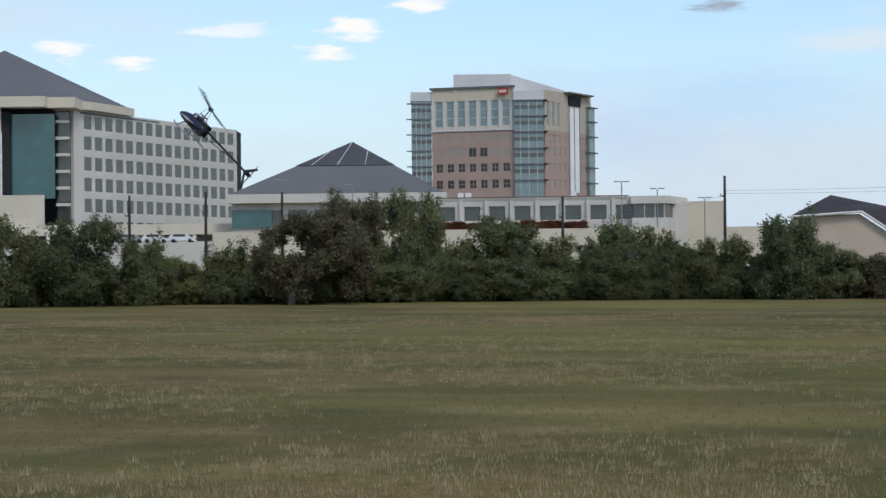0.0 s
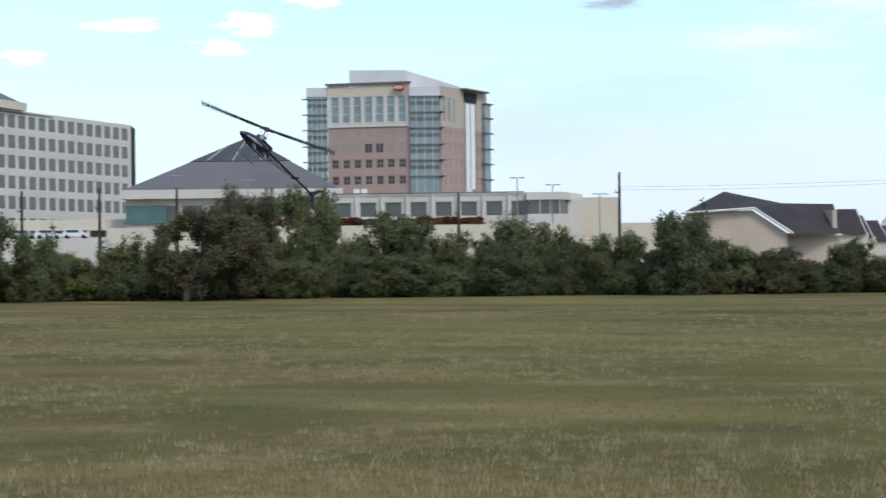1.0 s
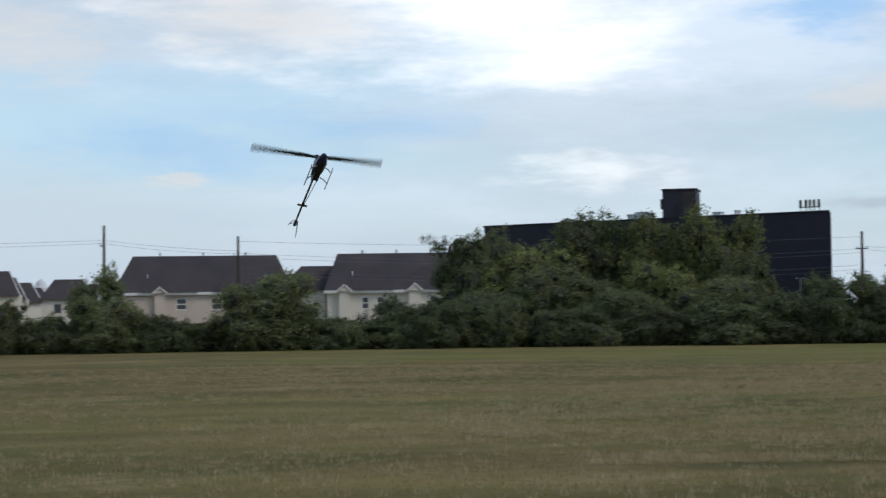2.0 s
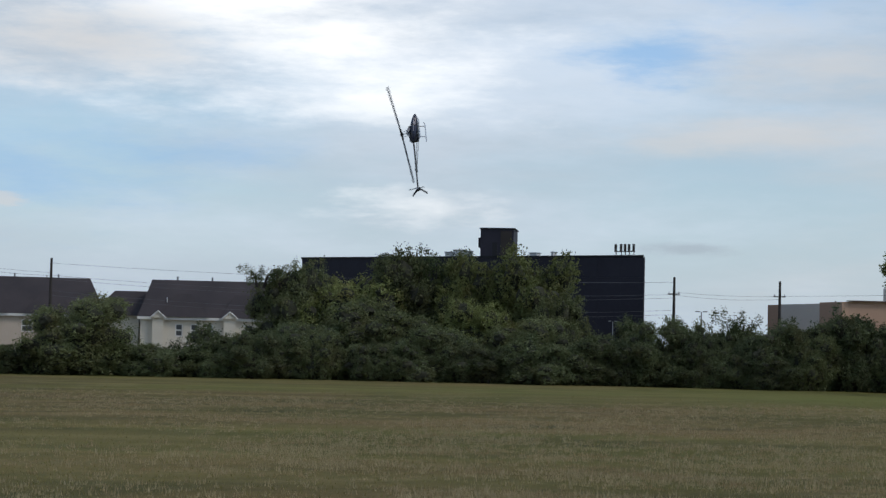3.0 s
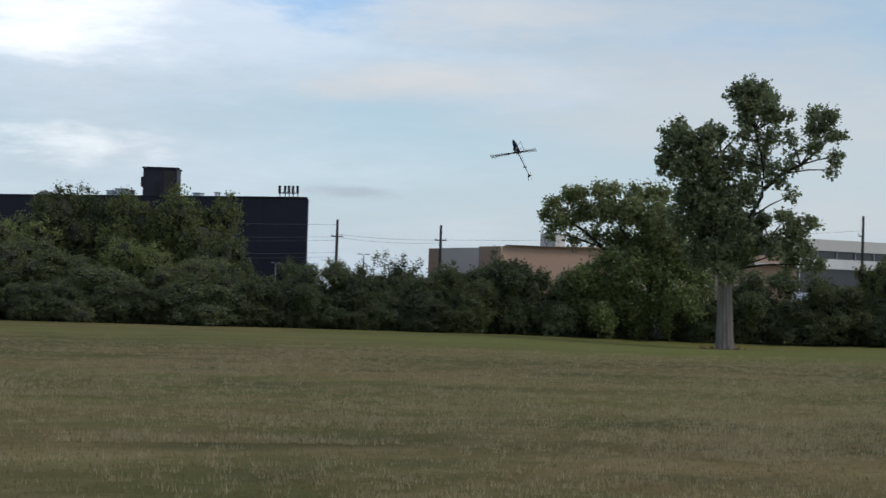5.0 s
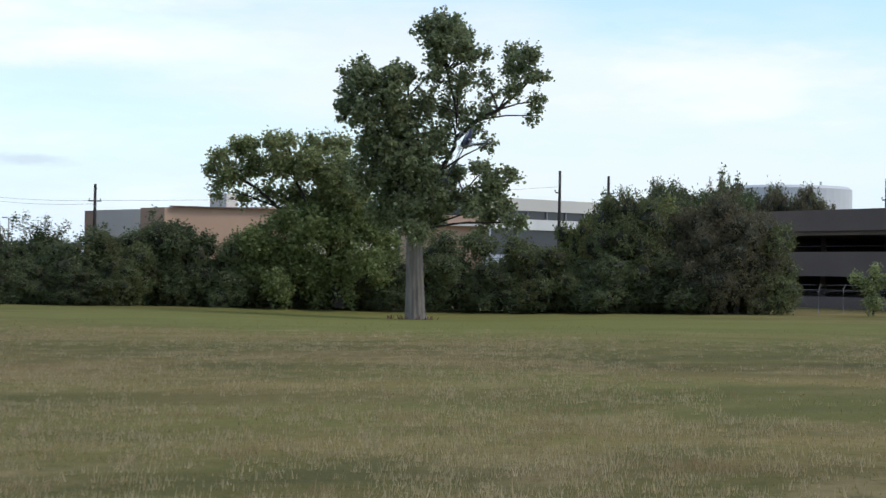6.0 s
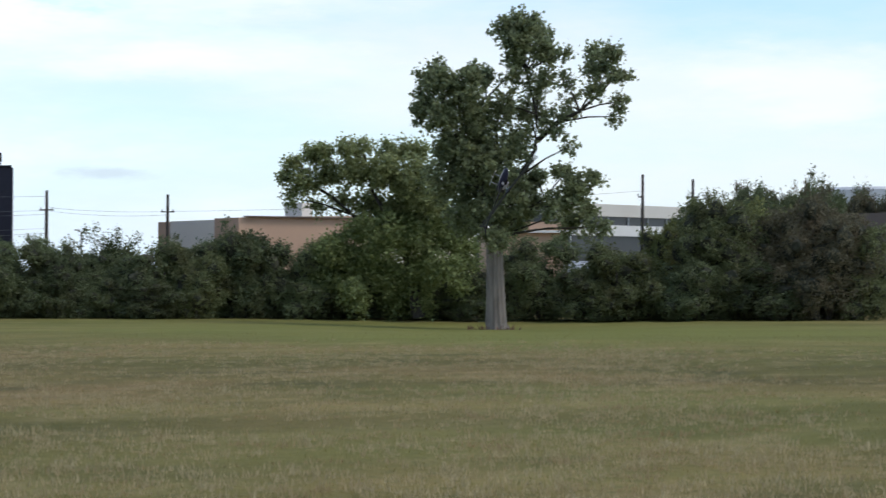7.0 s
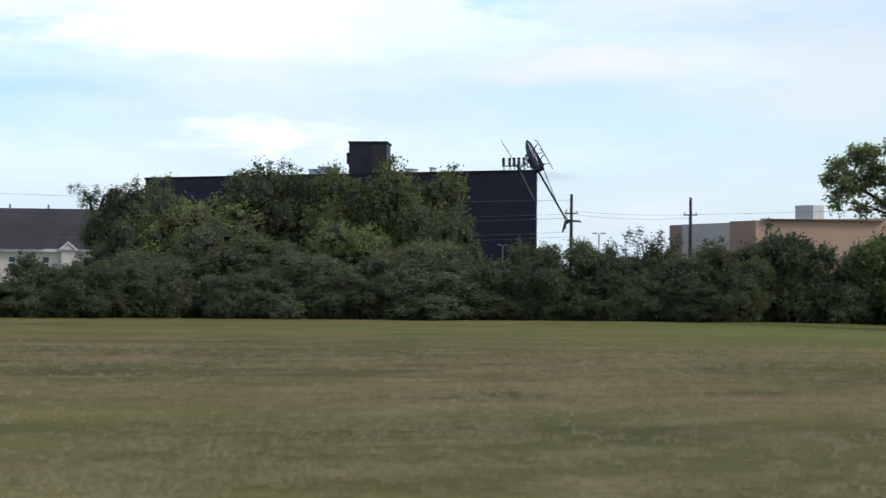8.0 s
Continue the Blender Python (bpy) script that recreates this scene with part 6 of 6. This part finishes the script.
    part("stabiliser", boxes((-0.64, -0.61, -0.06, 0.06, -0.022, -0.018)), M["carbon"], t)
    bm = bmesh.new()
    tube(bm, [(0, 0, 0.0), (0, 0, 0.16)], [0.008, 0.006], 8)
    part("mast", bm, M["alu"], t)
    part("swashplate", boxes((-0.035, 0.035, -0.035, 0.035, 0.055, 0.07)), M["alu"], t)
    tail = part("tail_rotor", boxes((-0.012, 0.012, -0.012, 0.012, -0.012, 0.012)), M["alu"], t, at=(-0.93, -0.05, -0.02))
    for s in (-1, 1):
        part("tail_blade", boxes((-0.006, 0.006, -0.0012, 0.0012, min(s * 0.02, s * 0.125), max(s * 0.02, s * 0.125))), M["rotor"], tail)
    rotor = part("main_rotor", boxes((-0.02, 0.02, -0.02, 0.02, -0.02, 0.02), (-0.085, 0.085, -0.014, 0.014, -0.01, 0.012)), M["carbon"], t, "rotor head", at=(0, 0, 0.165))
    for s in (-1, 1):
        bm = bmesh.new()
        a, b = s * 0.08, s * 0.78
        v = [bm.verts.new(p) for p in ((a, -0.02, 0.002), (s * 0.16, -0.032, 0.003), (b, -0.032, 0.02), (b, 0.028, 0.02), (s * 0.16, 0.028, 0.003), (a, 0.02, 0.002))]
        f = bm.faces.new(v)
        g = bmesh.ops.extrude_face_region(bm, geom=[f])
        bmesh.ops.translate(bm, verts=[e for e in g["geom"] if isinstance(e, bmesh.types.BMVert)], vec=(0, 0, 0.006))
        bmesh.ops.recalc_face_normals(bm, faces=bm.faces)
        part("rotor_blade", bm, M["rotor"], rotor)
    return t, rotor, tail


heli, rotor, tail_rotor = helicopter()
# seconds, place, turn, rotor angle
FLIGHT = [
    (0.0, -2.50, 20.48, 3.15, 23.9, -37.1, 137.2, 147),
    (0.3, -3.04, 19.89, 3.07, 34.1, -41.3, 134.9, 34),
    (0.5, -2.96, 19.37, 2.88, 41.2, -47.0, 142.6, 117),
    (0.8, -2.00, 19.97, 2.84, 2.5, -37.3, -145.4, 130),
    (1.0, -0.82, 21.06, 2.91, -0.6, -34.8, -135.0, 129),
    (1.2, 0.73, 21.05, 2.78, 4.1, -39.8, -131.2, 117),
    (1.5, 3.74, 21.17, 2.94, -9.2, -37.4, -107.1, 101),
    (1.7, 5.92, 20.98, 3.14, -11.6, -35.5, -100.4, 100),
    (1.8, 6.97, 20.88, 3.19, -11.2, -35.8, -97.7, 97),
    (2.0, 9.20, 21.08, 3.34, -13.7, -41.2, -90.2, 85),
    (2.2, 11.47, 21.61, 3.42, -17.2, -38.9, -84.7, 71),
    (3.3, 17.55, 27.76, 5.46, -149.0, -54.4, 110.4, 24),
    (3.5, 17.96, 28.84, 5.10, -155.2, -50.5, 101.6, 86),
    (4.0, 23.72, 34.47, 5.57, -177.4, -39.9, 111.2, 60),
    (4.5, 31.52, 38.68, 6.09, -165.8, -44.2, 122.4, 31),
    (5.0, 39.04, 40.08, 5.88, -169.8, -50.1, -176.1, 90),
    (5.2, 43.14, 41.66, 6.05, -144.0, -56.1, 174.2, 107),
    (6.3, 40.10, 29.47, 3.70, 148.1, -50.3, -14.4, 138),
    (6.5, 38.45, 28.37, 3.47, 159.1, -49.2, -26.7, 132),
    (7.0, 35.98, 29.94, 3.19, -173.4, -50.0, -111.8, 160),
    (7.2, 33.89, 31.06, 3.25, 162.7, -56.1, -113.5, 176),
    (7.5, 30.39, 32.04, 3.24, -109.3, -65.0, 59.8, 292),
    (8.0, 22.03, 30.75, 3.02, -143.2, -51.4, 95.1, 30),
]


def motions():
    rows = []
    for r in FLIGHT:
        rows.append((r[0], pose(*r[1:7])))
    # halfway poses over the two long turns
    out = []
    for (ta, ma), (tb, mb) in zip(rows, rows[1:]):
        out.append((ta, ma))
        if tb - ta > 0.6:
            for k in (1, 2):
                f = k / 3
                q = ma.to_quaternion().slerp(mb.to_quaternion(), f)
                out.append((round(ta + (tb - ta) * f, 3), Matrix.Translation(ma.translation.lerp(mb.translation, f)) @ q.to_matrix().to_4x4()))
    out.append(rows[-1])
    walk(heli, out)
    # the rotor turns on through every row, in steps under a quarter turn
    spin, a = [(0.0, FLIGHT[0][7])], FLIGHT[0][7]
    for p, q in zip(FLIGHT, FLIGHT[1:]):
        n = round((q[0] - p[0]) * FPS)
        want = (q[7] - a) % 180
        total = want + 180 * max(0, math.floor((88 * n - want) / 180))
        for k in range(1, n + 1):
            spin.append((p[0] + k / FPS, a + total * k / n))
        a += total
    walk(rotor, [(t, pose(0, 0, 0.165, 0, 0, ang)) for t, ang in spin])
    walk(tail_rotor, [(k / FPS, pose(-0.93, -0.05, -0.02, 0, 80 * k, 0)) for k in range(241)])


motions()
